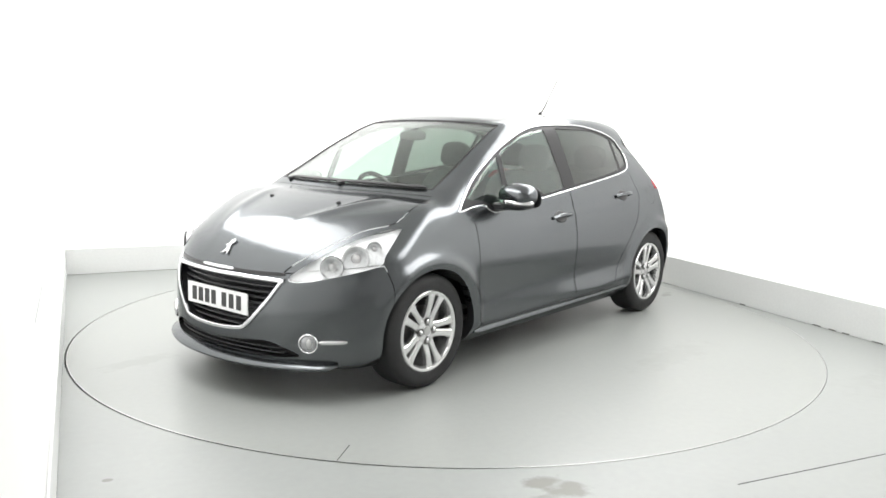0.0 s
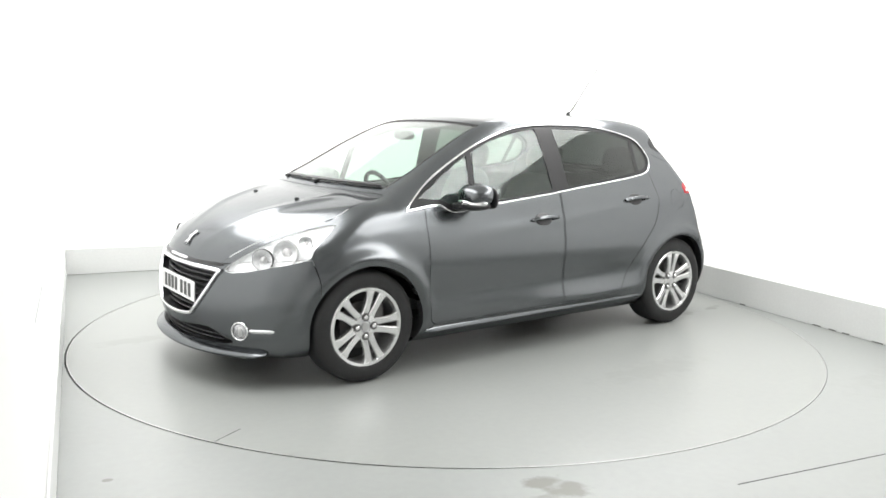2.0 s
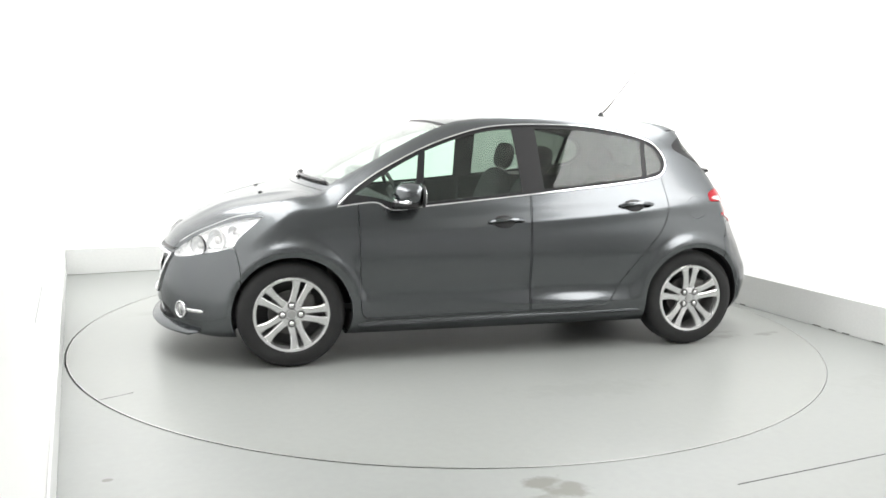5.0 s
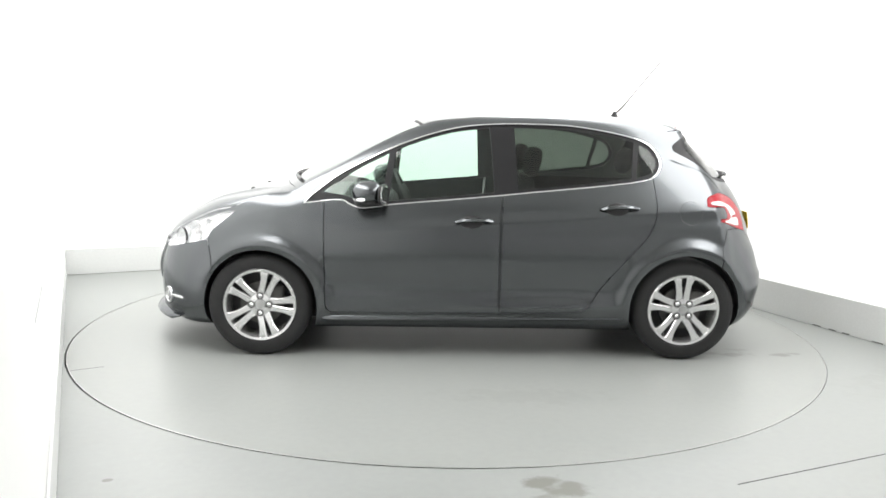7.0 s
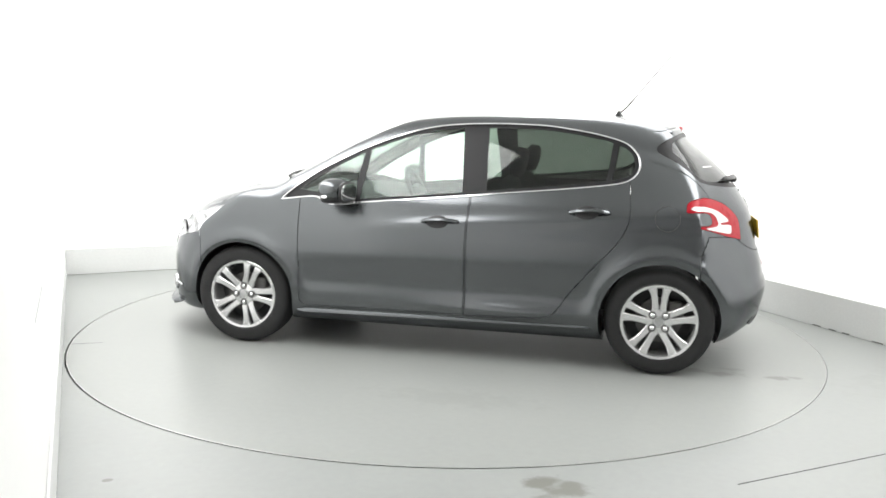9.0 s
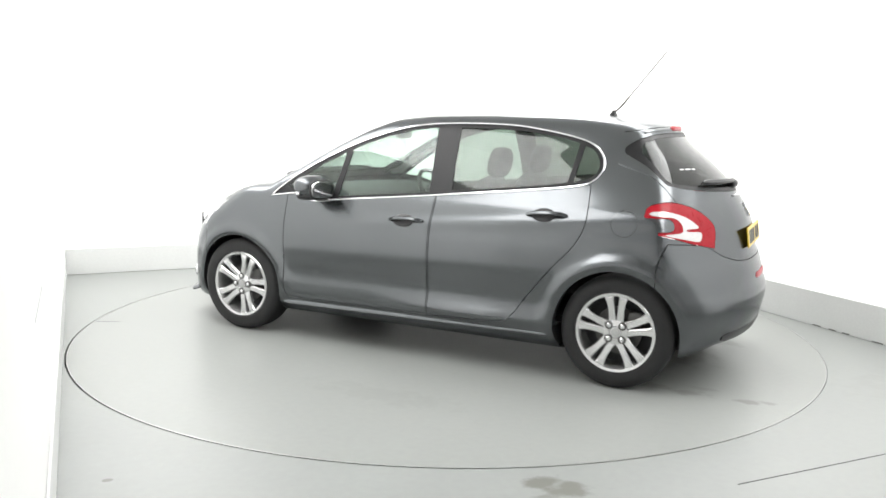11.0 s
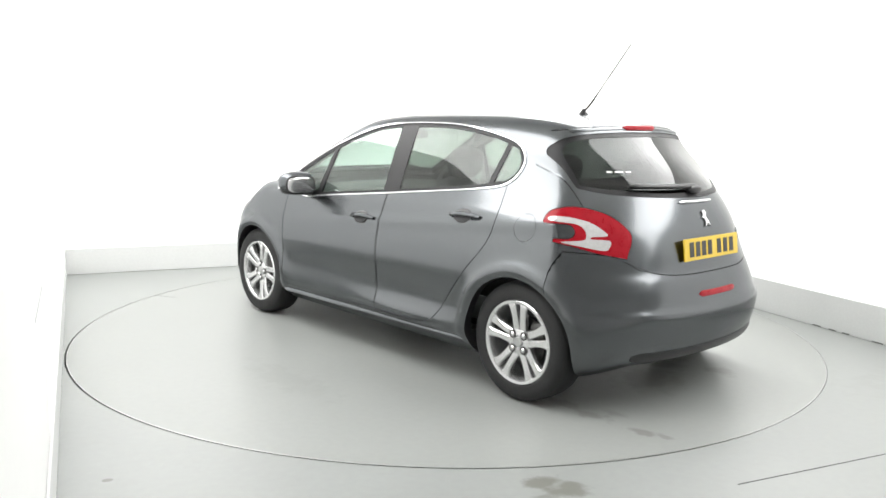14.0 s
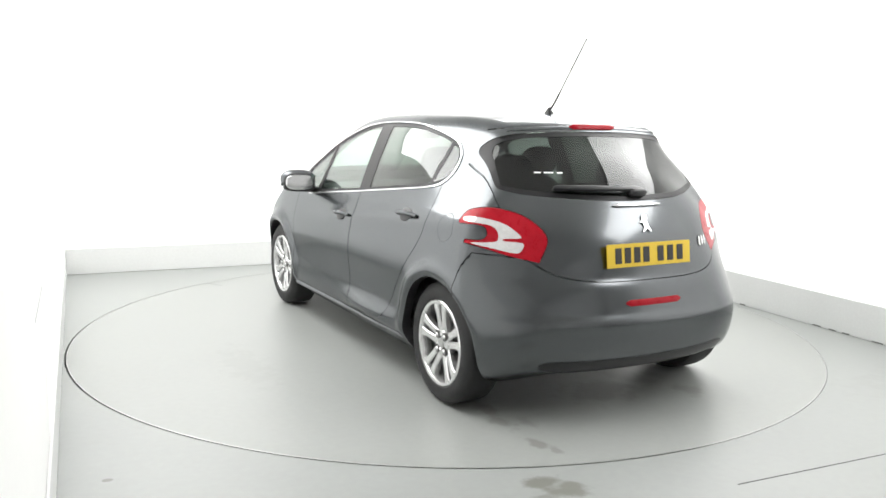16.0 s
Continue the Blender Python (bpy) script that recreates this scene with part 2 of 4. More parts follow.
PLAN = curve([(-2.2, 0.26), (-1.9, 0.12), (-1.7, 0.055), (-1.45, 0.022), (-1.2, 0.006), (-0.8, 0.0), (0.9, 0.0), (1.25, 0.006), (1.45, 0.014), (1.65, 0.040), (2.0, 0.12)])
FRONT = curve([(0.10, -1.92), (0.16, -2.00), (0.22, -2.05), (0.30, -2.06), (0.45, -2.06), (0.55, -2.05), (0.65, -2.015), (0.74, -1.955), (0.82, -1.85), (1.0, -1.6)])
REAR = curve([(0.10, 1.72), (0.20, 1.80), (0.28, 1.858), (0.38, 1.890), (0.45, 1.901), (0.49, 1.902), (0.53, 1.884), (0.60, 1.868), (0.66, 1.850), (0.70, 1.832), (0.78, 1.818), (0.90, 1.792), (1.0, 1.755), (1.3, 1.62)])


def smax(a, b, k):
    h = np.maximum(k - np.abs(a - b), 0) / k
    return np.maximum(a, b) + h * h * k * 0.25


def form(p, grow=0.0):
    """Below zero inside the body."""
    x, y, z = p[..., 0], np.abs(p[..., 1]), p[..., 2]
    y2 = y * y
    crown = 0.022 + 0.063 * np.clip((x + 1.25) / 0.35, 0, 1) + 0.030 * np.clip((x + 0.6) / 0.4, 0, 1) * np.clip((1.35 - x) / 0.3, 0, 1)
    top = (z - (TOP(x - BOW(x) * y2) - crown * y2)) * 0.85
    high = np.clip((z - 0.95) / 0.3, 0, 1)
    taper = high * 0.10 * np.clip(x - 0.35, 0, None) ** 2
    flare = 0.0
    for wx, wr in ((-1.285, 0.375), (1.25, 0.375)):
        d = np.hypot(x - wx, z - 0.305)
        flare = flare + 0.026 * np.exp(-((d - wr) / 0.042) ** 2) * np.clip((z - 0.2) / 0.2, 0, 1)
    flare = flare + 0.034 * np.exp(-((x - 0.42) / 0.36) ** 2 - ((z - 0.322) / 0.046) ** 2)
    side = (y - (SIDE(z) - PLAN(x) - taper + flare)) * 0.95
    front = (FRONT(z) + 0.38 * y2 + 0.36 * y2 * y2 - x) * 0.9
    rear = (x - (REAR(z) - 0.25 * y2 - 0.20 * y2 * y2)) * 0.9
    # bonnet ridges that run in to the badge, and the shoulder crease through the handles
    ridge = 0.50 - 0.42 * np.clip(-1.20 - x, 0, 0.75)
    top = top - 0.008 * np.exp(-((y - ridge) / 0.05) ** 2) * np.clip((-1.22 - x) / 0.15, 0, 1) * np.clip((x + 2.0) / 0.2, 0, 1)
    side = side - 0.007 * np.exp(-((z - (0.795 + 0.075 * (x + 0.2))) / 0.034) ** 2) * np.clip((x + 0.75) / 0.5, 0, 1) * np.clip((1.6 - x) / 0.3, 0, 1)
    f = smax(top, side, 0.075)
    f = smax(smax(f, front, 0.06), rear, 0.10)
    under = 0.165 + 0.075 * np.clip((x - 1.42) / 0.30, 0, 1) ** 2
    return smax(f, under - z, 0.04) - grow


def cabin_form(p, grow):
    """The hollow inside the body."""
    x, z = p[..., 0], p[..., 2]
    return smax(smax(form(p, grow), 0.30 - z, 0.02), smax(-1.00 + 0.25 * (z - 0.3) * -1 - x, x - 1.60, 0.02), 0.02)


def lofted(step=0.035, grow=0.0, cabin=False):
    """A closed mesh on the form's surface, or on its cabin's."""
    nx, ny, nz = int(4.0 / step), int(1.76 / step), int(1.3 / step)
    ny += ny % 2
    bm_v, index, faces = [], {}, []
    def vert(i, j, k):
        key = (i, j, k)
        if key not in index:
            index[key] = len(bm_v)
            bm_v.append((-2.08 + 3.98 * i / nx, -0.87 + 1.74 * j / ny, 0.16 + 1.30 * k / nz))
        return index[key]
    for i in range(nx):
        for j in range(ny):
            faces.append((vert(i, j, 0), vert(i, j + 1, 0), vert(i + 1, j + 1, 0), vert(i + 1, j, 0)))
            faces.append((vert(i, j, nz), vert(i + 1, j, nz), vert(i + 1, j + 1, nz), vert(i, j + 1, nz)))
        for k in range(nz):
            faces.append((vert(i, 0, k), vert(i + 1, 0, k), vert(i + 1, 0, k + 1), vert(i, 0, k + 1)))
            faces.append((vert(i, ny, k), vert(i, ny, k + 1), vert(i + 1, ny, k + 1), vert(i + 1, ny, k)))
    for j in range(ny):
        for k in range(nz):
            faces.append((vert(0, j, k), vert(0, j, k + 1), vert(0, j + 1, k + 1), vert(0, j + 1, k)))
            faces.append((vert(nx, j, k), vert(nx, j + 1, k), vert(nx, j + 1, k + 1), vert(nx, j, k + 1)))
    v = np.array(bm_v)
    o = np.stack([np.clip(v[:, 0], -0.85 if cabin else -1.45, 1.30) * 0.97, np.zeros(len(v)), np.full(len(v), 0.58)], -1)
    w = v - o
    w /= np.linalg.norm(w, axis=1)[:, None]
    lo, hi = np.zeros(len(v)), np.full(len(v), 1.6)
    for _ in range(26):
        mid = (lo + hi) / 2
        inside = (cabin_form if cabin else form)(o + w * mid[:, None], grow) < 0
        lo, hi = np.where(inside, mid, lo), np.where(inside, hi, mid)
    v = o + w * lo[:, None]
    return v, faces


def mesh_of(v, faces, name="form"):
    me = bpy.data.meshes.new(name)
    me.from_pydata([tuple(p) for p in v], [], faces)
    me.update()
    return me


M_CABIN = material("dark_cabin_plastic", (0.018, 0.018, 0.019), 0.6, spread=0.12, scale=8)
M_BLACK = material("black_plastic", (0.014, 0.014, 0.015), 0.38, spread=0.1, scale=9)
M_GRILLE = material("dark_grey_grille_plastic", (0.045, 0.045, 0.047), 0.5, spread=0.15, scale=30, fine=200)
M_GLOSSBLACK = material("gloss_black_trim", (0.010, 0.010, 0.011), 0.45, coat=0.0, spread=0.05, spec=0.3)
M_CHROME = material("chrome_trim", (0.80, 0.80, 0.81), 0.12, 1.0, spread=0.02)
M_FABRIC = material("dark_seat_fabric", (0.030, 0.031, 0.034), 0.9, spread=0.2, scale=14, fine=300, bump=0.001)
M_RED = material("red_lamp_lens", (0.33, 0.003, 0.012), 0.30, coat=0.0, spread=0.18, scale=30, fine=200, spec=0.25)
M_WHITELENS = material("clear_lamp_lens", (0.62, 0.61, 0.61), 0.16, 0.25, coat=1.0, spread=0.12, scale=40, fine=160)
M_BOWL = material("lamp_reflector", (0.92, 0.93, 0.94), 0.22, 0.12, coat=0.5, spread=0.18, scale=26, fine=120)
M_FOG = material("fog_lamp_glass", (0.42, 0.42, 0.43), 0.12, 0.7, coat=1.0, spread=0.3, scale=60, fine=200)
M_PLATEW = material("white_plate", (0.80, 0.80, 0.80), 0.3, spread=0.02)
M_PLATEY = material("yellow_plate", (0.72, 0.50, 0.035), 0.3, spread=0.03)
M_INK = material("plate_ink", (0.02, 0.02, 0.02), 0.4, spread=0.02)
M_DISC = material("brake_steel", (0.10, 0.098, 0.095), 0.5, 0.8, spread=0.15)


def glass(name, tint, shine=0.03):
    m = bpy.data.materials.new(name)
    m.use_nodes = True
    nt = m.node_tree
    nt.nodes.remove(nt.nodes["Principled BSDF"])
    clear, gl, mix, fr = (nt.nodes.new("ShaderNode" + k) for k in ("BsdfTransparent", "BsdfGlossy", "MixShader", "LayerWeight"))
    clear.inputs["Color"].default_value = (*tint, 1)
    gl.inputs["Roughness"].default_value = shine
    fr.inputs["Blend"].default_value = 0.5
    power, scale_ = nt.nodes.new("ShaderNodeMath"), nt.nodes.new("ShaderNodeMapRange")
    power.operation = "POWER"
    power.inputs[1].default_value = 4.0
    scale_.inputs["To Min"].default_value, scale_.inputs["To Max"].default_value = 0.045, 0.95
    nt.links.new(fr.outputs["Facing"], power.inputs[0])
    nt.links.new(power.outputs[0], scale_.inputs["Value"])
    nt.links.new(scale_.outputs[0], mix.inputs[0])
    nt.links.new(clear.outputs[0], mix.inputs[1])
    nt.links.new(gl.outputs[0], mix.inputs[2])
    nt.links.new(mix.outputs[0], nt.nodes["Material Output"].inputs["Surface"])
    return m


M_GLASS = glass("clear_green_glass", (0.83, 0.90, 0.86))
M_TINT = glass("smoked_glass", (0.46, 0.50, 0.47))
M_DARKGLASS = glass("dark_rear_glass", (0.30, 0.32, 0.315))
M_LENS = glass("clear_lens", (0.97, 0.97, 0.97))
M_LINING = material("pale_grey_headlining", (0.40, 0.40, 0.385), 0.9, spread=0.05)
BODY_MATS = (M_PAINT, M_CABIN, M_BOWL, M_BLACK, M_LINING)


# ---- tools on the form ----
def meet(o, d, far=4.0, grow=0.0):
    """Where a ray from outside first meets the form."""
    o, d = np.array(o, float), np.array(d, float)
    d /= np.linalg.norm(d)
    s = np.linspace(0, far, 1600)
    f = form(o + s[:, None] * d, grow)
    i = int(np.argmax(f < 0)) if (f < 0).any() else int(np.argmin(f))
    a, b = s[max(i - 1, 0)], s[i]
    for _ in range(18):
        m = (a + b) / 2
        if form(o + m * d, grow) < 0:
            b = m
        else:
            a = m
    return o + b * d


def normal(p, e=0.004):
    g = np.array([form(p + np.array(q)) - form(p - np.array(q)) for q in ((e, 0, 0), (0, e, 0), (0, 0, e))])
    return g / np.linalg.norm(g)


def on_side(x, z, grow=0.0):
    return meet((x, -1.6, z), (0, 1, 0), 1.6, grow)


def on_front(y, z, grow=0.0):
    return meet((-2.8, y, z), (1, 0, 0), 2.5, grow)


def on_rear(y, z, grow=0.0):
    return meet((2.8, y, z), (-1, 0, 0), 2.5, grow)


def on_top(x, y, grow=0.0):
    return meet((x, y, 2.0), (0, 0, -1), 1.9, grow)


def rounded(points, n=6):
    """A closed smooth outline through points; those with a third entry stay sharp corners."""
    p = [np.array(q[:2], float) for q in points]
    sharp = [len(q) > 2 for q in points]
    out, c = [], len(p)
    for i in range(c):
        p1, p2 = p[i], p[(i + 1) % c]
        p0 = p1 - (p2 - p1) if sharp[i] else p[i - 1]
        p3 = p2 + (p2 - p1) if sharp[(i + 1) % c] else p[(i + 2) % c]
        for k in range(n):
            t = k / n
            out.append(0.5 * (2 * p1 + (p2 - p0) * t + (2 * p0 - 5 * p1 + 4 * p2 - p3) * t * t + (3 * p1 - p0 - 3 * p2 + p3) * t ** 3))
    return out


def shrunk(outline, by):
    """The outline moved inwards."""
    pts = [np.array(q, float) for q in outline]
    area = sum(a[0] * b[1] - b[0] * a[1] for a, b in zip(pts, pts[1:] + pts[:1]))
    out = []
    for i, q in enumerate(pts):
        t = pts[(i + 1) % len(pts)] - pts[i - 1]
        n = np.array((-t[1], t[0])) / (np.hypot(*t) + 1e-9)
        out.append(q + n * by * (1 if area > 0 else -1))
    return out


def prism(outline, a, b, place, index=0):
    """A closed prism: place(p, q, depth) sets an outline point at a depth."""
    c = len(outline)
    v = [place(q[0], q[1], a) for q in outline] + [place(q[0], q[1], b) for q in outline]
    bm = bmesh.new()
    vs = [bm.verts.new(q) for q in v]
    bm.faces.new(vs[:c])
    bm.faces.new(vs[c:][::-1])
    for i in range(c):
        bm.faces.new((vs[i], vs[c + i], vs[c + (i + 1) % c], vs[(i + 1) % c]))
    bmesh.ops.triangulate(bm, faces=[f for f in bm.faces if len(f.verts) > 4])
    bmesh.ops.recalc_face_normals(bm, faces=bm.faces[:])
    for f in bm.faces:
        f.material_index = index
    me = bpy.data.meshes.new("prism")
    bm.to_mesh(me)
    bm.free()
    return me


AX_SIDE = lambda p, q, d: (p, d, q)
AX_TOP = lambda p, q, d: (p, q, d)
AX_END = lambda p, q, d: (d, p, q)


def slant(dx, dy):
    return lambda p, q, d: (d * dx - p * dy, d * dy + p * dx, q)


HEAD_AX, TAIL_AX = slant(-0.75, -0.66), slant(0.75, -0.66)


def mirrored(me):
    other = me.copy()
    other.transform(Matrix.Diagonal((1, -1, 1, 1)))
    other.flip_normals()
    return other


def boolean(me, cutter, op):
    for m in (me, cutter):
        while len(m.materials) < len(BODY_MATS):
            m.materials.append(BODY_MATS[len(m.materials)])
    a, b = new("form", me), new("cutter", cutter)
    mod = a.modifiers.new("cut", "BOOLEAN")
    mod.object, mod.operation, mod.solver = b, op, "MANIFOLD"
    bpy.context.view_layer.update()
    res = bpy.data.meshes.new_from_object(a.evaluated_get(bpy.context.evaluated_depsgraph_get()))
    bpy.data.objects.remove(a)
    bpy.data.objects.remove(b)
    return res


def cut(me, *cutters):
    for c in cutters:
        me = boolean(me, c, "DIFFERENCE")
    return me


def keep(me, cutter):
    return boolean(me, cutter, "INTERSECT")


def sort_faces(me):
    """Paint on the outer skin; lining, plastic and lamp bowls on what lies behind it."""
    n = len(me.polygons)
    c, nv = np.empty(n * 3), np.empty(n * 3)
    me.polygons.foreach_get("center", c)
    me.polygons.foreach_get("normal", nv)
    c, nv = c.reshape(-1, 3), nv.reshape(-1, 3)
    x, y, z = c[:, 0], np.abs(c[:, 1]), c[:, 2]
    f = form(c)
    inner = f < -0.004
    idx = np.zeros(n, int)
    idx[inner & (f < -0.012)] = 3
    hollow = inner & (x > -1.15) & (x < 1.64) & (f < -0.030) & (y < 0.80)
    idx[hollow] = 1
    idx[hollow & (z > 1.12)] = 4
    idx[inner & (z > 1.0) & (nv[:, 2] < -0.3)] = 4
    p, d = 0.66 * x + 0.75 * y, -0.75 * x + 0.66 * y
    idx[inner & (p > -0.95) & (p < -0.36) & (z > 0.60) & (z < 0.87) & (d > 1.44) & (f > -0.07)] = 2
    me.polygons.foreach_set("material_index", idx.astype(np.int32))


def place_mesh(name, me, parent, mats=BODY_MATS, label="", angle=32):
    me.name = name
    me.materials.clear()
    for m in mats:
        me.materials.append(m)
    if mats is BODY_MATS:
        sort_faces(me)
    me.shade_smooth()
    me.set_sharp_from_angle(angle=radians(angle))
    ob = new(name, me)
    ob.parent = parent
    if label:
        tagged(ob, label)
    return ob


def one_mat(me, mat):
    for p in me.polygons:
        p.material_index = 0
    return (mat,)


def skin(outer, inner, step=0.045):
    """A thin closed shell between two offsets of the form."""
    v, f = lofted(step, outer)
    w, g = lofted(step, inner)
    n = len(v)
    return mesh_of(np.concatenate([v, w]), f + [tuple(n + i for i in reversed(q)) for q in g])


def sweep(bm, pts, w, h, closed=False, normals=None, seg=8, ends=1.0):
    """A soft-edged strip of width w and thickness h laid along points; normals point out of the surface."""
    pts = [Vector(p) for p in pts]
    c, rings = len(pts), []
    for i, p in enumerate(pts):
        t = (pts[(i + 1) % c] - pts[i - 1]) if closed else (pts[min(i + 1, c - 1)] - pts[max(i - 1, 0)])
        t.normalize()
        nv = Vector(normals[i]) if normals is not None else Vector(normal(np.array(p)))
        b = t.cross(nv).normalized()
        nv = b.cross(t).normalized()
        k = ends if (not closed and i in (0, c - 1)) else 1.0
        ring = []
        for s in range(seg):
            a = 2 * math.pi * (s + 0.5) / seg
            ca, sa = math.cos(a), math.sin(a)
            ring.append(bm.verts.new(p + b * (w / 2 * k * math.copysign(abs(ca) ** 0.6, ca)) + nv * (h / 2 * k * math.copysign(abs(sa) ** 0.6, sa))))
        rings.append(ring)
    for i in range(c if closed else c - 1):
        r, q = rings[i], rings[(i + 1) % c]
        for s in range(seg):
            bm.faces.new((r[s], r[(s + 1) % seg], q[(s + 1) % seg], q[s]))
    if not closed:
        bm.faces.new(rings[0])
        bm.faces.new(rings[-1][::-1])


def line(points, n=8):
    """An open smooth line through points of any dimension."""
    p = [np.array(q, float) for q in points]
    out = []
    for i in range(len(p) - 1):
        p0, p3 = p[max(i - 1, 0)], p[min(i + 2, len(p) - 1)]
        for k in range(n):
            t = k / n
            out.append(0.5 * (2 * p[i] + (p[i + 1] - p0) * t + (2 * p0 - 5 * p[i] + 4 * p[i + 1] - p3) * t * t + (3 * p[i] - p0 - 3 * p[i + 1] + p3) * t ** 3))
    out.append(p[-1])
    return out


def blob(bm, centre, size, squash=2.6, seg=20, rings=12, m=None):
    """A rounded cushion: a superellipsoid."""
    grid = []
    for i in range(rings + 1):
        th = math.pi * i / rings - math.pi / 2
        row = []
        for k in range(seg):
            ph = 2 * math.pi * k / seg
            f = lambda v: math.copysign(abs(v) ** (2 / squash), v)
            row.append(Vector((f(math.cos(th)) * f(math.cos(ph)) * size[0], f(math.cos(th)) * f(math.sin(ph)) * size[1], f(math.sin(th)) * size[2])))
        grid.append(row)
    m = Matrix.Translation(centre) @ (m if m is not None else Matrix())
    low, high = bm.verts.new(m @ grid[0][0]), bm.verts.new(m @ grid[-1][0])
    vs = [[bm.verts.new(m @ q) for q in row] for row in grid[1:-1]]
    for i in range(len(vs) - 1):
        for k in range(seg):
            bm.faces.new((vs[i][k], vs[i][(k + 1) % seg], vs[i + 1][(k + 1) % seg], vs[i + 1][k]))
    for k in range(seg):
        bm.faces.new((low, vs[0][(k + 1) % seg], vs[0][k]))
        bm.faces.new((high, vs[-1][k], vs[-1][(k + 1) % seg]))


def both(name, bm, mat, parent, label=""):
    """A part and its mirror image on the far side."""
    a = part(name, bm, mat, parent, label)
    me = mirrored(a.data)
    b = new(name, me)
    b.parent = parent
    if label:
        tagged(b, label)
    return a, b


def pair(name, me, parent, mats, label=""):
    a = place_mesh(name, me, parent, mats, label)
    other = mirrored(a.data)
    b = new(name, other)
    b.parent = parent
    if label:
        tagged(b, label)
    return a, b


# ---- outlines of the car ----
DLO = rounded([(-1.035, 0.918, 1), (-0.965, 0.982), (-0.831, 1.081), (-0.667, 1.172), (-0.50, 1.251), (-0.332, 1.314), (-0.162, 1.362), (0.009, 1.387), (0.25, 1.397),
               (0.526, 1.392), (0.698, 1.373), (0.872, 1.342), (1.012, 1.300), (1.083, 1.235), (1.098, 1.165), (1.055, 1.100), (0.956, 1.068), (0.681, 1.035),
               (0.343, 1.001), (0.007, 0.966), (-0.492, 0.920), (-0.685, 0.899), (-0.755, 0.914), (-0.825, 0.941)])
PANE_TRI = rounded([(-0.93, 0.985, 1), (-0.70, 1.128), (-0.535, 1.212, 1), (-0.575, 0.945, 1), (-0.69, 0.935), (-0.80, 0.965)], 4)
PANE_FRONT = rounded([(-0.495, 1.232, 1), (-0.33, 1.293), (-0.16, 1.341), (-0.02, 1.362), (0.05, 1.366), (0.068, 1.34), (0.092, 0.996, 1), (-0.10, 0.976), (-0.535, 0.937, 1)], 4)
PANE_REAR = rounded([(0.215, 1.374, 1), (0.50, 1.369), (0.70, 1.350), (0.87, 1.320), (0.945, 1.300, 1), (0.915, 1.086, 1), (0.68, 1.056), (0.36, 1.023), (0.232, 1.010, 1)], 4)
PANE_QUARTER = rounded([(0.975, 1.288, 1), (1.025, 1.268), (1.062, 1.22), (1.073, 1.165), (1.04, 1.118), (0.945, 1.090, 1)], 4)
DOOR_FRONT = rounded([(-0.912, 0.975, 1), (-0.910, 0.80), (-0.906, 0.55), (-0.900, 0.33), (-0.865, 0.282), (-0.78, 0.272), (0.125, 0.282, 1), (0.124, 0.60), (0.126, 0.80), (0.140, 1.02, 1), (-0.40, 0.98, 1)])
DOOR_REAR = rounded([(0.150, 1.03, 1), (0.136, 0.80), (0.134, 0.60), (0.135, 0.282, 1), (0.45, 0.292), (0.61, 0.306), (0.675, 0.355), (0.745, 0.455), (0.885, 0.625), (1.00, 0.755), (1.05, 0.86), (1.058, 0.96), (1.04, 1.16, 1), (0.6, 1.10, 1)])
SCREEN = [(-1.175, 0.0), (-1.163, -0.2), (-1.125, -0.42), (-1.055, -0.640, 1), (-0.70, -0.605), (-0.335, -0.546, 1), (-0.368, -0.3), (-0.392, 0.0)]
SCREEN = rounded(SCREEN + [(q[0], -q[1], *q[2:]) for q in SCREEN[-2:0:-1]], 4)
BONNET = [(-2.30, 0.0, 1), (-2.30, -0.43, 1), (-1.93, -0.43, 1), (-1.806, -0.528), (-1.597, -0.633), (-1.44, -0.728), (-1.25, -0.705), (-1.10, -0.668, 1), (-1.165, -0.45), (-1.208, -0.2), (-1.22, 0.0)]
BONNET = rounded(BONNET + [(q[0], -q[1], *q[2:]) for q in BONNET[-2:0:-1]], 4)
R_GLASS = [(0.0, 1.040), (-0.28, 1.047), (-0.47, 1.060), (-0.60, 1.082), (-0.632, 1.11), (-0.605, 1.22), (-0.57, 1.30), (-0.50, 1.342), (-0.30, 1.362), (0.0, 1.368)]
R_GLASS = rounded(R_GLASS + [(-y, z) for y, z in R_GLASS[-2:0:-1]], 4)
GATE = [(0.0, 0.678), (-0.29, 0.680), (-0.46, 0.703), (-0.565, 0.757), (-0.62, 0.83), (-0.648, 1.0), (-0.652, 1.10), (-0.63, 1.22), (-0.60, 1.315), (-0.52, 1.372), (-0.30, 1.392), (0.0, 1.398)]
GATE = rounded(GATE + [(-y, z) for y, z in GATE[-2:0:-1]], 4)
GRILLE = [(0.0, 0.622), (-0.20, 0.622), (-0.425, 0.616), (-0.432, 0.60), (-0.37, 0.50), (-0.265, 0.385), (-0.20, 0.353), (0.0, 0.342)]
GRILLE = rounded(GRILLE + [(-y, z) for y, z in GRILLE[-2:0:-1]], 4)
INTAKE = [(0.0, 0.292), (-0.20, 0.300), (-0.36, 0.312), (-0.46, 0.285), (-0.53, 0.246), (-0.44, 0.232), (-0.20, 0.226), (0.0, 0.224)]
INTAKE = rounded(INTAKE + [(-y, z) for y, z in INTAKE[-2:0:-1]], 4)
HEAD = rounded([(-0.928, 0.632), (-0.900, 0.609), (-0.80, 0.620), (-0.67, 0.646), (-0.482, 0.691), (-0.452, 0.742), (-0.376, 0.862, 1), (-0.46, 0.852), (-0.648, 0.794), (-0.81, 0.712)], 4)
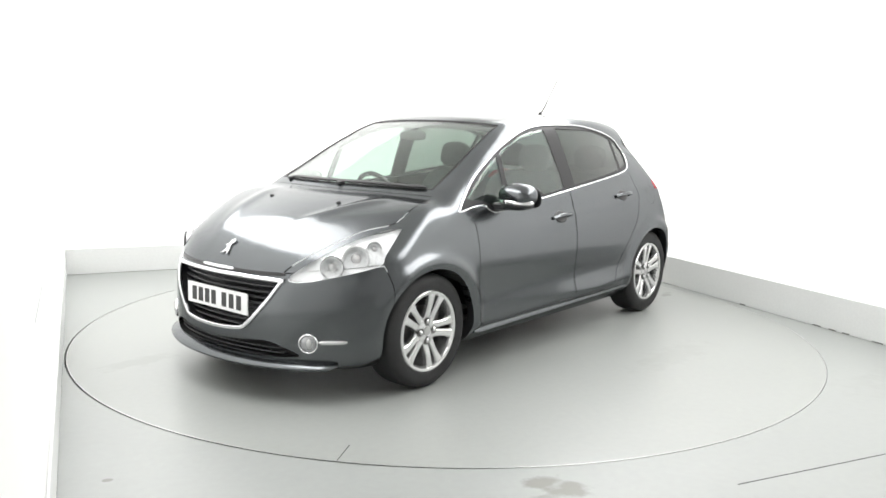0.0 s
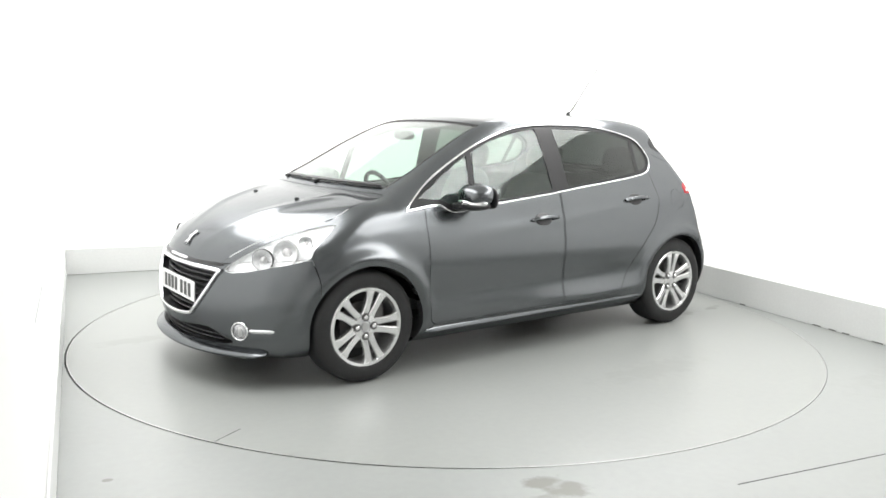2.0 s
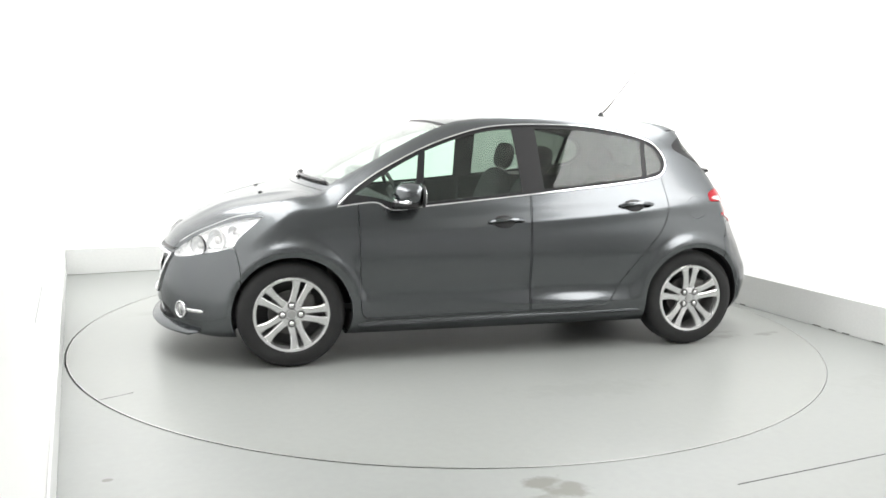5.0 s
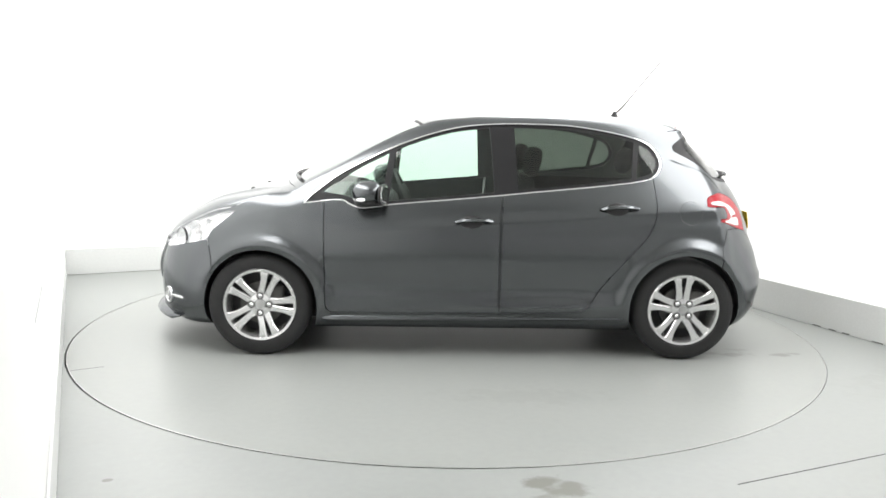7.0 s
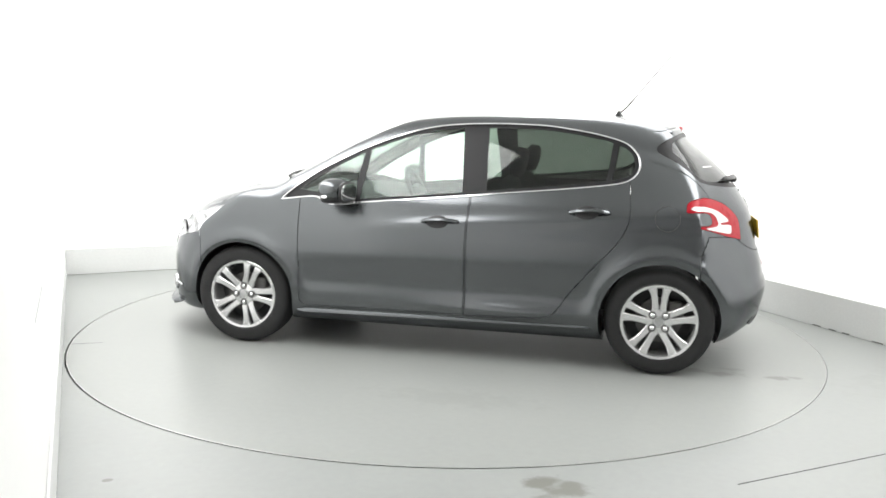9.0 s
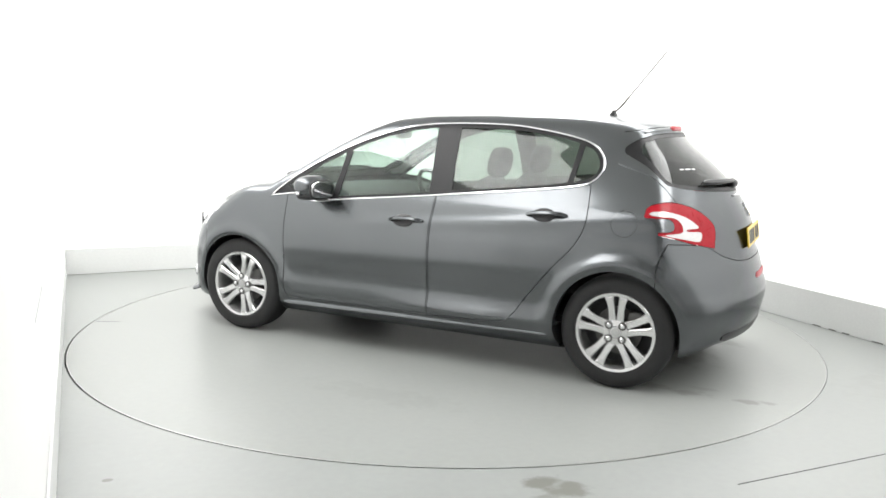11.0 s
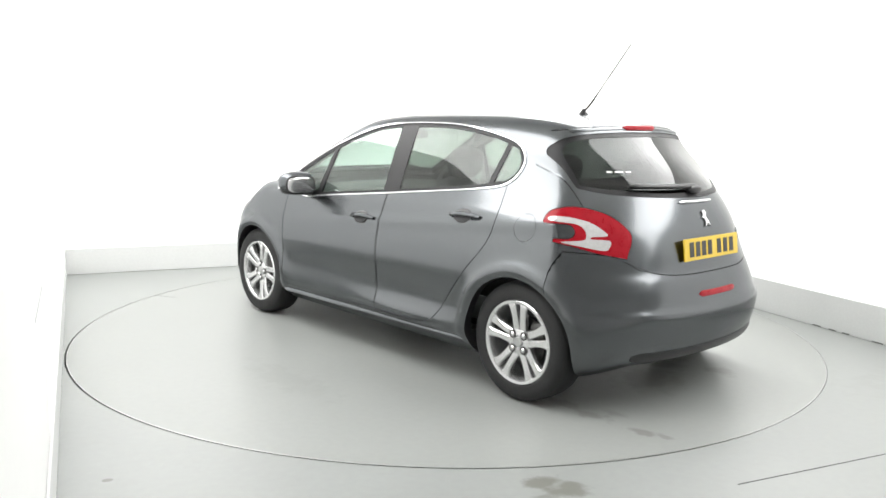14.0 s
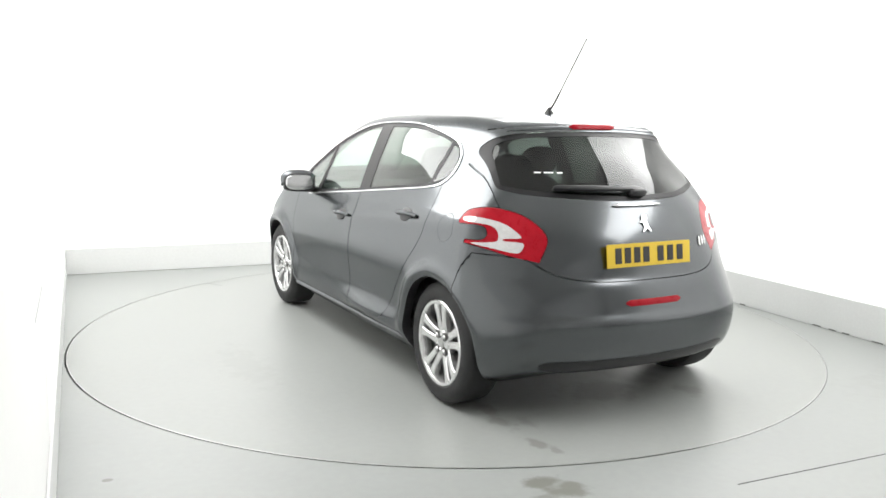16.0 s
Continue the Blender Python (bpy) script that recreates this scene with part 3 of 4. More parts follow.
TAIL = rounded([(0.300, 0.938, 1), (0.325, 0.975), (0.365, 0.999), (0.450, 1.010), (0.560, 0.992), (0.66, 0.950), (0.735, 0.872), (0.705, 0.764, 1), (0.560, 0.790), (0.444, 0.820), (0.338, 0.844, 1), (0.345, 0.862, 1), (0.420, 0.862), (0.447, 0.880), (0.440, 0.912), (0.400, 0.926), (0.305, 0.928, 1)], 4)
TAIL_WHITE = rounded([(0.330, 0.944), (0.345, 0.963), (0.42, 0.961), (0.52, 0.938), (0.585, 0.903), (0.612, 0.874), (0.535, 0.869), (0.535, 0.858), (0.622, 0.851), (0.618, 0.818), (0.59, 0.805), (0.49, 0.822), (0.375, 0.846), (0.485, 0.852), (0.505, 0.872), (0.495, 0.905), (0.45, 0.930)], 3)
F_BUMPER = rounded([(-2.4, 0.648, 1), (-1.95, 0.648, 1), (-1.60, 0.692, 1), (-1.575, 0.60), (-1.57, 0.50, 1), (-1.57, 0.05, 1), (-2.4, 0.05, 1)], 3)
R_BUMPER = rounded([(1.45, 0.05, 1), (1.45, 0.70, 1), (1.488, 0.800, 1), (1.62, 0.785), (1.70, 0.765), (1.76, 0.735), (1.80, 0.715), (2.4, 0.705, 1), (2.4, 0.05, 1)], 3)


def cylinder_cutter(x, z, r, y0, y1, index):
    n = 56
    return prism([(x + r * math.cos(2 * math.pi * k / n), z + r * math.sin(2 * math.pi * k / n)) for k in range(n)], y0, y1, AX_SIDE, index)


def grow_index(me, index):
    for p in me.polygons:
        p.material_index = 4 if index == 1 and p.center.z > 1.12 else index
    return me


def build_car():
    car = new("car")
    tagged(car, "dark metallic grey five-door hatchback with silver alloy wheels on the turntable", "car")
    v, f = lofted(0.018)
    hull = mesh_of(v, f)
    for wx in (-1.287, 1.245):
        hull = cut(hull, cylinder_cutter(wx, 0.308, 0.338, -1.1, -0.50, 3), cylinder_cutter(wx, 0.308, 0.338, 0.50, 1.1, 3))
    hull = cut(hull, grow_index(mesh_of(*lofted(0.06, -0.045, cabin=True)), 1))
    side = prism(shrunk(DLO, 0.004), -1.3, -0.35, AX_SIDE, 1)
    hull = cut(hull, side, mirrored(side))
    hull = cut(hull, prism(SCREEN, 0.85, 1.7, AX_TOP, 1))
    hull = cut(hull, prism(R_GLASS, 1.17, 2.4, AX_END, 1))
    head, tail = keep(skin(0.06, -0.032), prism(HEAD, 1.40, 2.6, HEAD_AX)), prism(TAIL, 1.44, 2.6, TAIL_AX, 3)
    hull = cut(hull, head, mirrored(head), tail, mirrored(tail))
    hull = cut(hull, prism(GRILLE, -2.6, -1.90, AX_END, 3), prism(INTAKE, -2.6, -1.88, AX_END, 3))

    # panels with gaps between them
    gap = 0.0022
    spots = [("front_door", DOOR_FRONT, -1.3, -0.45, AX_SIDE, True), ("rear_door", DOOR_REAR, -1.3, -0.45, AX_SIDE, True),
             ("bonnet", BONNET, 0.652, 1.7, AX_TOP, False), ("front_bumper", F_BUMPER, -1.3, 1.3, AX_SIDE, False),
             ("tailgate", GATE, 1.17, 2.4, AX_END, False), ("rear_bumper", R_BUMPER, -1.3, 1.3, AX_SIDE, False)]
    panels = {}
    for name, outline, a, b, ax, two in spots:
        panel = keep(hull, prism(shrunk(outline, gap), a, b, ax, 0))
        hole = prism(shrunk(outline, -gap), a, b, ax, 0)
        hull = cut(hull, hole, mirrored(hole)) if two else cut(hull, hole)
        panels[name] = pair(name, panel, car, BODY_MATS) if two else place_mesh(name, panel, car)
    fuel = keep(hull, cylinder_cutter(1.262, 0.893, 0.0675, -1.2, -0.6, 0))
    place_mesh("fuel_flap", fuel, car, label="round body-coloured fuel flap")
    hull = cut(hull, cylinder_cutter(1.262, 0.893, 0.0692, -1.2, -0.76, 0))
    place_mesh("body", hull, car)

    # glazing
    thin = skin(-0.005, -0.010)
    def pane(name, outline, a, b, ax, mat, two, parent=car, label="", offset=None):
        me = keep(offset or thin, prism(outline, a, b, ax))
        obs = pair(name, me, parent, one_mat(me, mat), label) if two else (place_mesh(name, me, parent, one_mat(me, mat), label),)
        if mat in (M_GLASS, M_TINT, M_LENS, M_DARKGLASS):
            for o in obs:
                o.visible_shadow = False
        return obs
    fd, rd = panels["front_door"], panels["rear_door"]
    def doorpane(name, outline, mat, doors, label):
        me = keep(thin, prism(outline, -1.3, -0.35, AX_SIDE))
        mats = one_mat(me, mat)
        a = place_mesh(name, me, doors[0], mats, label)
        b = new(name, mirrored(a.data))
        b.parent = doors[1]
        tagged(b, label)
        a.visible_shadow = b.visible_shadow = False
    doorpane("window", PANE_TRI, M_GLASS, fd, "small triangular clear door glass")
    doorpane("window", PANE_FRONT, M_GLASS, fd, "clear green-tinted door glass")
    doorpane("window", PANE_REAR, M_TINT, rd, "dark tinted rear door glass")
    doorpane("window", PANE_QUARTER, M_TINT, rd, "dark tinted quarter glass")
    thick = skin(-0.003, -0.016)
    frame_me = keep(thick, prism(shrunk(DLO, 0.003), -1.3, -0.35, AX_SIDE))
    for o in (PANE_TRI, PANE_FRONT, PANE_REAR, PANE_QUARTER):
        frame_me = cut(frame_me, prism(shrunk(o, 0.001), -1.4, -0.3, AX_SIDE))
    pair("window_frame", frame_me, car, one_mat(frame_me, M_GLOSSBLACK), "gloss black window surround and pillar")
    pane("windscreen", shrunk(SCREEN, 0.003), 0.85, 1.7, AX_TOP, M_GLASS, False, label="clear raked windscreen")
    pane("rear_window", shrunk(R_GLASS, 0.003), 1.17, 2.4, AX_END, M_DARKGLASS, False, panels["tailgate"], "dark tinted rear window")
    def border(name, outline, w, a, b, ax, parent):
        me = cut(keep(thick, prism(shrunk(outline, 0.002), a, b, ax)), prism(shrunk(outline, w), a - 0.1, b + 0.1, ax))
        place_mesh(name, me, parent, one_mat(me, M_GLOSSBLACK), "black glass border")
    border("glass_border", SCREEN, 0.016, 0.85, 1.7, AX_TOP, car)
    border("glass_border", R_GLASS, 0.024, 1.17, 2.4, AX_END, panels["tailgate"])
    # the lamps' lenses
    lens = skin(-0.001, -0.005)
    hl = pane("headlight", shrunk(HEAD, 0.003), 1.50, 2.6, HEAD_AX, M_LENS, True, label="clear headlight with bright reflectors", offset=lens)
    solid = skin(0.001, -0.030)
    tl = pane("tail_light", shrunk(TAIL, 0.003), 1.40, 2.6, TAIL_AX, M_RED, True, label="red tail light with a white claw", offset=solid)
    proud = skin(0.0035, -0.01)
    me = keep(proud, prism(TAIL_WHITE, 1.40, 2.6, TAIL_AX))
    mats = one_mat(me, M_WHITELENS)
    a = place_mesh("reversing_lens", me, tl[0], mats, "white claw-shaped lens")
    b = new("reversing_lens", mirrored(a.data))
    b.parent = tl[1]
    tagged(b, "white claw-shaped lens")

    # bright window line
    bm = bmesh.new()
    pts = [on_side(q[0], q[1]) for q in DLO]
    sweep(bm, [q + normal(q) * 0.002 for q in pts], 0.0100, 0.009, True, [normal(q) for q in pts])
    both("chrome_strip", bm, M_CHROME, car, "bright chrome window strip")

    # headlight insides
    for k, side_lamp in enumerate(hl):
        s = -1 if k == 0 else 1
        for (px, py, pz, r) in ((-1.770, 0.600, 0.686, 0.052), (-1.672, 0.665, 0.724, 0.062), (-1.578, 0.700, 0.770, 0.036)):
            bm = bmesh.new()
            lathe(bm, [(r, -0.03), (r * 1.06, -0.03), (r * 1.06, -0.022), (r * 0.9, -0.012), (r * 0.55, 0.016), (r * 0.25, 0.024), (0.004, 0.024), (0.004, 0.032), (r * 0.6, 0.026), (r, 0.0)], 28)
            o = part("reflector", bm, M_BOWL, side_lamp, "bright lamp reflector")
            o.matrix_local = pose(px - 0.004, s * (py + 0.010), pz, 0, 0, -48 if s < 0 else 180 + 48)
            bm = bmesh.new()
            lathe(bm, [(r * 1.06, -0.032), (r * 1.11, -0.031), (r * 1.11, -0.018), (r * 1.06, -0.018)], 28)
            o = part("lamp_ring", bm, M_BLACK if r == 0.052 else M_SATIN, side_lamp)
            o.matrix_local = pose(px - 0.004, s * (py + 0.010), pz, 0, 0, -48 if s < 0 else 180 + 48)
            bm = bmesh.new()
            blob(bm, (0, -0.012, 0), (r * 0.42, 0.014, r * 0.42), 2.0, 16, 8)
            o = part("bulb_lens", bm, M_SATIN if r == 0.052 else M_WHITELENS, side_lamp)
            o.matrix_local = pose(px - 0.004, s * (py + 0.010), pz, 0, 0, -48 if s < 0 else 180 + 48)

    front = panels["front_bumper"]
    # grille
    grille = part("grille", bmesh.new(), M_BLACK, car, "black slatted grille in a chrome surround")
    bm = bmesh.new()
    box(bm, -1.915, -1.905, -0.44, 0.44, 0.33, 0.63)
    bm.to_mesh(grille.data)
    bm.free()
    for k in range(9):
        z = 0.366 + 0.030 * k
        half = 0.40 if z > 0.52 else 0.24 + (z - 0.36) * 1.0
        bm = bmesh.new()
        row = [on_front(y, z) + np.array((0.050, 0, 0)) for y in np.linspace(-half, half, 21)]
        sweep(bm, row, 0.011, 0.020, False, [(-1, 0, 0)] * 21)
        part("slat", bm, M_GRILLE, grille)
    bm = bmesh.new()
    pts = [on_front(q[0], q[1]) for q in shrunk(GRILLE, 0.004)]
    sweep(bm, [q + normal(q) * 0.004 for q in pts], 0.020, 0.020, True, [normal(q) for q in pts])
    part("chrome_surround", bm, M_CHROME, grille, "polished chrome grille surround")
    bm = bmesh.new()
    row = [on_front(y, 0.644) for y in np.linspace(-0.13, 0.13, 11)]
    sweep(bm, [q + normal(q) * 0.004 for q in row], 0.016, 0.010, False, [normal(q) for q in row], ends=0.5)
    part("badge_bar", bm, M_CHROME, panels["bonnet"], "small chrome bar")
    # black strip laid in for the shade below the bonnet's overhang
    bm = bmesh.new()
    row = [on_front(y, 0.640 + 0.02 * y * y) for y in np.linspace(-0.44, 0.44, 29)]
    sweep(bm, [q + normal(q) * 0.001 for q in row], 0.020, 0.006, False, [normal(q) for q in row], ends=0.5)
    part("bonnet_gap_shade", bm, M_BLACK, grille, "black strip painted in for the shaded gap under the bonnet's edge")
    # lower intake
    intake = part("lower_intake", bmesh.new(), M_BLACK, front, "black lower air intake")
    bm = bmesh.new()
    box(bm, -1.895, -1.885, -0.5, 0.5, 0.19, 0.31)
    bm.to_mesh(intake.data)
    bm.free()
    for k in range(3):
        bm = bmesh.new()
        row = [on_front(y, 0.226 + 0.024 * k) + np.array((0.035, 0, 0)) for y in np.linspace(-0.44, 0.44, 19)]
        sweep(bm, row, 0.008, 0.02, False, [(-1, 0, 0)] * 19)
        part("slat", bm, M_GRILLE, intake)
    bm = bmesh.new()
    row = [on_front(y, 0.212) for y in np.linspace(-0.68, 0.68, 39)]
    sweep(bm, [q + np.array((-0.008, 0, -0.010)) for q in row], 0.085, 0.026, False, [(-0.5, 0, 1)] * 39, seg=12, ends=0.3)
    part("splitter", bm, M_PAINT, front, "thin body-coloured front lip")
    # fog lamps
    for s in (-1, 1):
        c = on_front(0.570 * s, 0.312)
        nv = Vector(normal(c))
        rot_ = nv.to_track_quat("-Y", "Z").to_matrix().to_4x4()
        fog = part("fog_light", bmesh.new(), M_CHROME, front, "round fog light in a chrome ring")
        bm = bmesh.new()
        lathe(bm, [(0.041, 0.008), (0.041, -0.006), (0.046, -0.013), (0.051, -0.006), (0.053, 0.008)], 36)
        bm.to_mesh(fog.data)
        bm.free()
        fog.data.shade_smooth()
        fog.matrix_local = Matrix.Translation(c) @ rot_
        bm = bmesh.new()
        blob(bm, (0, 0, 0), (0.040, 0.012, 0.040), 2.2, 24, 10)
        part("fog_lens", bm, M_FOG, fog)
        bm = bmesh.new()
        blob(bm, (0.006, -0.012, 0), (0.013, 0.006, 0.026), 2.2, 12, 8)
        part("bulb", bm, M_SATIN, fog)
        bm = bmesh.new()
        row = [on_front(s * y, 0.318 + 0.03 * (y - 0.60)) for y in np.linspace(0.612, 0.715, 10)]
        sweep(bm, [q + normal(q) * 0.003 for q in row], 0.020, 0.012, False, [normal(q) for q in row], ends=0.4)
        part("chrome_blade", bm, M_CHROME, front, "short chrome blade beside the fog light")

    # number plates with plain bars
    def plate(name, mat, m, parent, label):
        bm = bmesh.new()
        box(bm, -0.26, 0.26, -0.004, 0.004, -0.0555, 0.0555, 0.002)
        p = part(name, bm, mat, parent, label)
        p.matrix_local = m
        for x in (-0.195, -0.138, -0.081, -0.024, 0.066, 0.128, 0.190):
            bm = bmesh.new()
            box(bm, x - 0.019, x + 0.019, -0.0062, -0.0042, -0.037, 0.037)
            part("bar", bm, M_INK, p)
        return p
    c = on_front(0, 0.478)
    plate("number_plate", M_PLATEW, pose(c[0] + 0.034, 0, 0.478, -1, 0, -90), front, "white front number plate")
    c = on_rear(0, 0.793)
    plate("number_plate", M_PLATEY, pose(c[0] + 0.003, 0, 0.797, -7, 0, 90), panels["tailgate"], "yellow rear number plate")

    # badges: plain shapes
    def badge(c, size, parent, face):
        bm = bmesh.new()
        out = rounded([(-0.45, -0.9), (-0.1, -0.35), (-0.25, 0.05), (-0.55, 0.15), (-0.2, 0.4), (-0.1, 0.85), (0.35, 0.95), (0.5, 0.6), (0.25, 0.3), (0.45, -0.3), (0.55, -0.9), (0.2, -0.5)], 3)
        n = Vector(normal(c))
        fr = Matrix.Translation(Vector(c) + n * 0.002) @ n.to_track_quat("Z", "Y").to_matrix().to_4x4()
        vs = [bm.verts.new(fr @ Vector((q[0] * size * face, q[1] * size, 0))) for q in out]
        face_ = bm.faces.new(vs)
        r = bmesh.ops.extrude_face_region(bm, geom=[face_])
        bmesh.ops.translate(bm, verts=[e for e in r["geom"] if isinstance(e, bmesh.types.BMVert)], vec=n * 0.006)
        part("badge", bm, M_CHROME, parent, "small upright chrome badge")
    badge(on_front(0.0, 0.735), 0.055, panels["bonnet"], 1)
    badge(on_rear(0.0, 0.935), 0.048, panels["tailgate"], 1)

    # tailgate and rear bumper details
    gate = panels["tailgate"]
    for y in (0.405, 0.437, 0.469):
        bm = bmesh.new()
        row = [on_rear(y + (z - 0.835) * 0.2, z) for z in np.linspace(0.805, 0.850, 5)]
        sweep(bm, [q + normal(q) * 0.003 for q in row], 0.022, 0.006, False, [normal(q) for q in row], ends=0.6)
        part("model_badge", bm, M_ALLOY, gate, "small plain chrome badge bar")
    bm = bmesh.new()
    row = [on_rear(y, 1.020) for y in np.linspace(-0.15, 0.15, 11)]
    sweep(bm, [q + normal(q) * 0.006 for q in row], 0.014, 0.016, False, [normal(q) for q in row], ends=0.4)
    part("gate_handle", bm, M_CHROME, gate, "slim chrome tailgate bar")
    bm = bmesh.new()
    row = [on_rear(y, 1.384 - 0.08 * y * y) for y in np.linspace(-0.50, 0.50, 31)]
    sweep(bm, [q + np.array((-0.030, 0, 0.004)) for q in row], 0.070, 0.024, False, [(0.25, 0, 1)] * 31, seg=12, ends=0.3)
    spoiler = part("spoiler", bm, M_PAINT, gate, "body-coloured roof spoiler")
    bm = bmesh.new()
    row = [on_rear(y, 1.384) + np.array((0.000, 0, 0.006)) for y in np.linspace(-0.145, 0.145, 13)]
    sweep(bm, row, 0.028, 0.02, False, [(1, 0, 0.2)] * 13, ends=0.4)
    part("brake_light", bm, M_RED, spoiler, "red high-level brake light")
    for y, w in ((-0.425, 0.030), (-0.375, 0.042), (-0.325, 0.026)):
        bm = bmesh.new()
        row = [on_rear(y + k * w / 2, 1.172) for k in (-1, 0, 1)]
        sweep(bm, [q + normal(q) * -0.004 for q in row], 0.009, 0.0025, False, [normal(q) for q in row])
        part("sticker_bar", bm, M_PLATEW, gate, "small white bar of a window sticker")
    wiper = part("rear_wiper", bmesh.new(), M_BLACK, gate, "black rear wiper")
    bm = bmesh.new()
    row = [on_rear(y, z) for y, z in zip(np.linspace(0.05, -0.40, 14), np.linspace(1.084, 1.090, 14))]
    sweep(bm, [q + normal(q) * 0.024 for q in row], 0.026, 0.018, False, [normal(q) for q in row], ends=0.5)
    blob(bm, tuple(on_rear(0.02, 1.080) + np.array((0.012, 0, 0))), (0.028, 0.06, 0.024), 2.4)
    bm.to_mesh(wiper.data)
    bm.free()
    bm = bmesh.new()
    sweep(bm, [q + normal(q) * 0.008 for q in row], 0.010, 0.012, False, [normal(q) for q in row])
    part("blade", bm, M_CABIN, wiper)
    bm = bmesh.new()
    row = [on_rear(y, 0.577) for y in np.linspace(-0.17, 0.17, 15)]
    sweep(bm, [q + normal(q) * 0.001 for q in row], 0.032, 0.008, False, [normal(q) for q in row], ends=0.3)
    part("rear_fog_light", bm, M_RED, panels["rear_bumper"], "red fog lamp strip in the bumper")
    # added black strip: the bumper's foot is body-coloured, only in shade
    bm = bmesh.new()
    row = [on_rear(y, 0.290) for y in np.linspace(-0.58, 0.58, 31)]
    sweep(bm, [q + normal(q) * 0.001 for q in row], 0.050, 0.010, False, [normal(q) for q in row], ends=0.5)
    part("bumper_shade_strip", bm, M_BLACK, panels["rear_bumper"], "black strip painted in for the shaded foot of the bumper")

    # sills
    bm = bmesh.new()
    row = [on_side(x, 0.235) for x in np.linspace(-0.92, 0.90, 41)]
    sweep(bm, [q + np.array((0, 0.004, 0.012 + 0.02 * (i / 40))) for i, q in enumerate(row)], 0.055, 0.030, False, [(0, -0.8, 0.6)] * 41, ends=0.6)
    both("sill", bm, M_PAINT, car, "body-coloured sill")

    # handles
    for (x0, x1, z0, z1, doors) in ((-0.142, 0.086, 0.822, 0.828, fd), (0.717, 0.952, 0.908, 0.914, rd)):
        for d, s in zip(doors, (-1, 1)):
            bm = bmesh.new()
            row = [on_side(x, z) for x, z in zip(np.linspace(x0, x1, 15), np.linspace(z0, z1, 15))]
            lift = [0.008 + 0.028 * math.sin(math.pi * min(max((i - 1) / 12, 0), 1)) ** 0.5 for i in range(15)]
            pts = [(q + normal(q) * h) * np.array((1, -s, 1)) for q, h in zip(row, lift)]
            nn = [normal(q) * np.array((1, -s, 1)) for q in row]
            sweep(bm, pts, 0.022, 0.018, False, nn, ends=0.6)
            h = part("handle", bm, M_PAINT, d, "body-coloured door handle")
            # no hollow is cut: a black oval stands in for its shade
            bm = bmesh.new()
            c = (row[6] + normal(row[6]) * 0.001) * np.array((1, -s, 1))
            blob(bm, (0, 0, 0), (0.068, 0.006, 0.040), 2.0, 24, 10)
            cup = part("handle_shade", bm, M_BLACK, d, "black oval pad painted in for the shaded hollow behind the handle")
            cup.matrix_local = Matrix.Translation(c) @ Vector(nn[6]).to_track_quat("-Y", "Z").to_matrix().to_4x4()

    # mirrors
    for d, s in zip(fd, (-1, 1)):
        bm = bmesh.new()
        blob(bm, (-0.640, 0.922 * s, 1.000), (0.090, 0.120, 0.068), 2.4, 32, 18, pose(0, 0, 0, 0, 3 * s, 10 * s))
        mir = part("mirror", bm, M_PAINT, d, "door mirror with a dark cap and chrome strip")
        bm = bmesh.new()
        blob(bm, (-0.641, 0.912 * s, 0.945), (0.080, 0.110, 0.030), 2.4, 28, 12, pose(0, 0, 0, 0, 3 * s, 10 * s))
        sweep(bm, [(-0.655, 0.90 * s, 0.940), (-0.66, 0.85 * s, 0.930), (-0.67, 0.79 * s, 0.930)], 0.10, 0.045, False, [(0, 0, 1)] * 3)
        part("mirror_foot", bm, M_BLACK, mir, "black mirror foot")
        bm = bmesh.new()
        arc = [(-0.633 - 0.092 * math.cos(a), (0.922 + 0.118 * math.sin(a)) * s, 0.962) for a in np.linspace(-0.7, 1.35, 17)]
        sweep(bm, arc, 0.022, 0.016, False, [Vector((q[0] + 0.628, q[1] - 0.922 * s, 0)) for q in arc], ends=0.4)
        part("chrome_strip", bm, M_CHROME, mir, "chrome strip")
        bm = bmesh.new()
        blob(bm, (-0.561, 0.937 * s, 0.985), (0.012, 0.104, 0.062), 3.0, 28, 10, pose(0, 0, 0, 0, 0, 10 * s))
        part("mirror_bezel", bm, M_BLACK, mir)
        bm = bmesh.new()
        blob(bm, (-0.552, 0.939 * s, 0.985), (0.006, 0.092, 0.051), 3.0, 28, 10, pose(0, 0, 0, 0, 0, 10 * s))
        part("mirror_glass", bm, M_CHROME, mir, "mirror glass")

    # bonnet nozzles, front wipers, aerial
    for s in (-1, 1):
        bm = bmesh.new()
        blob(bm, tuple(on_top(-1.43, 0.285 * s)), (0.014, 0.012, 0.010), 2.4, 12, 8)
        part("washer_nozzle", bm, M_BLACK, panels["bonnet"])
    for y0, y1 in ((0.50, -0.10), (-0.02, -0.60)):
        wp = part("wiper", bmesh.new(), M_BLACK, car, "black windscreen wiper")
        bm = bmesh.new()
        ys = np.linspace(y0, y1, 14)
        row = [on_top(-1.165 + 0.27 * y * y + 0.004, y) for y in ys]
        sweep(bm, [q + normal(q) * 0.014 for q in row], 0.020, 0.012, False, [normal(q) for q in row], ends=0.5)
        blob(bm, tuple(on_top(-1.17 + 0.27 * y0 * y0, y0) + np.array((0, 0, 0.004))), (0.022, 0.030, 0.012), 2.4)
        bm.to_mesh(wp.data)
        bm.free()
        bm = bmesh.new()
        sweep(bm, [q + normal(q) * 0.007 for q in row], 0.008, 0.010, False, [normal(q) for q in row])
        part("blade", bm, M_CABIN, wp)
    base = on_top(0.957, 0.0)
    bm = bmesh.new()
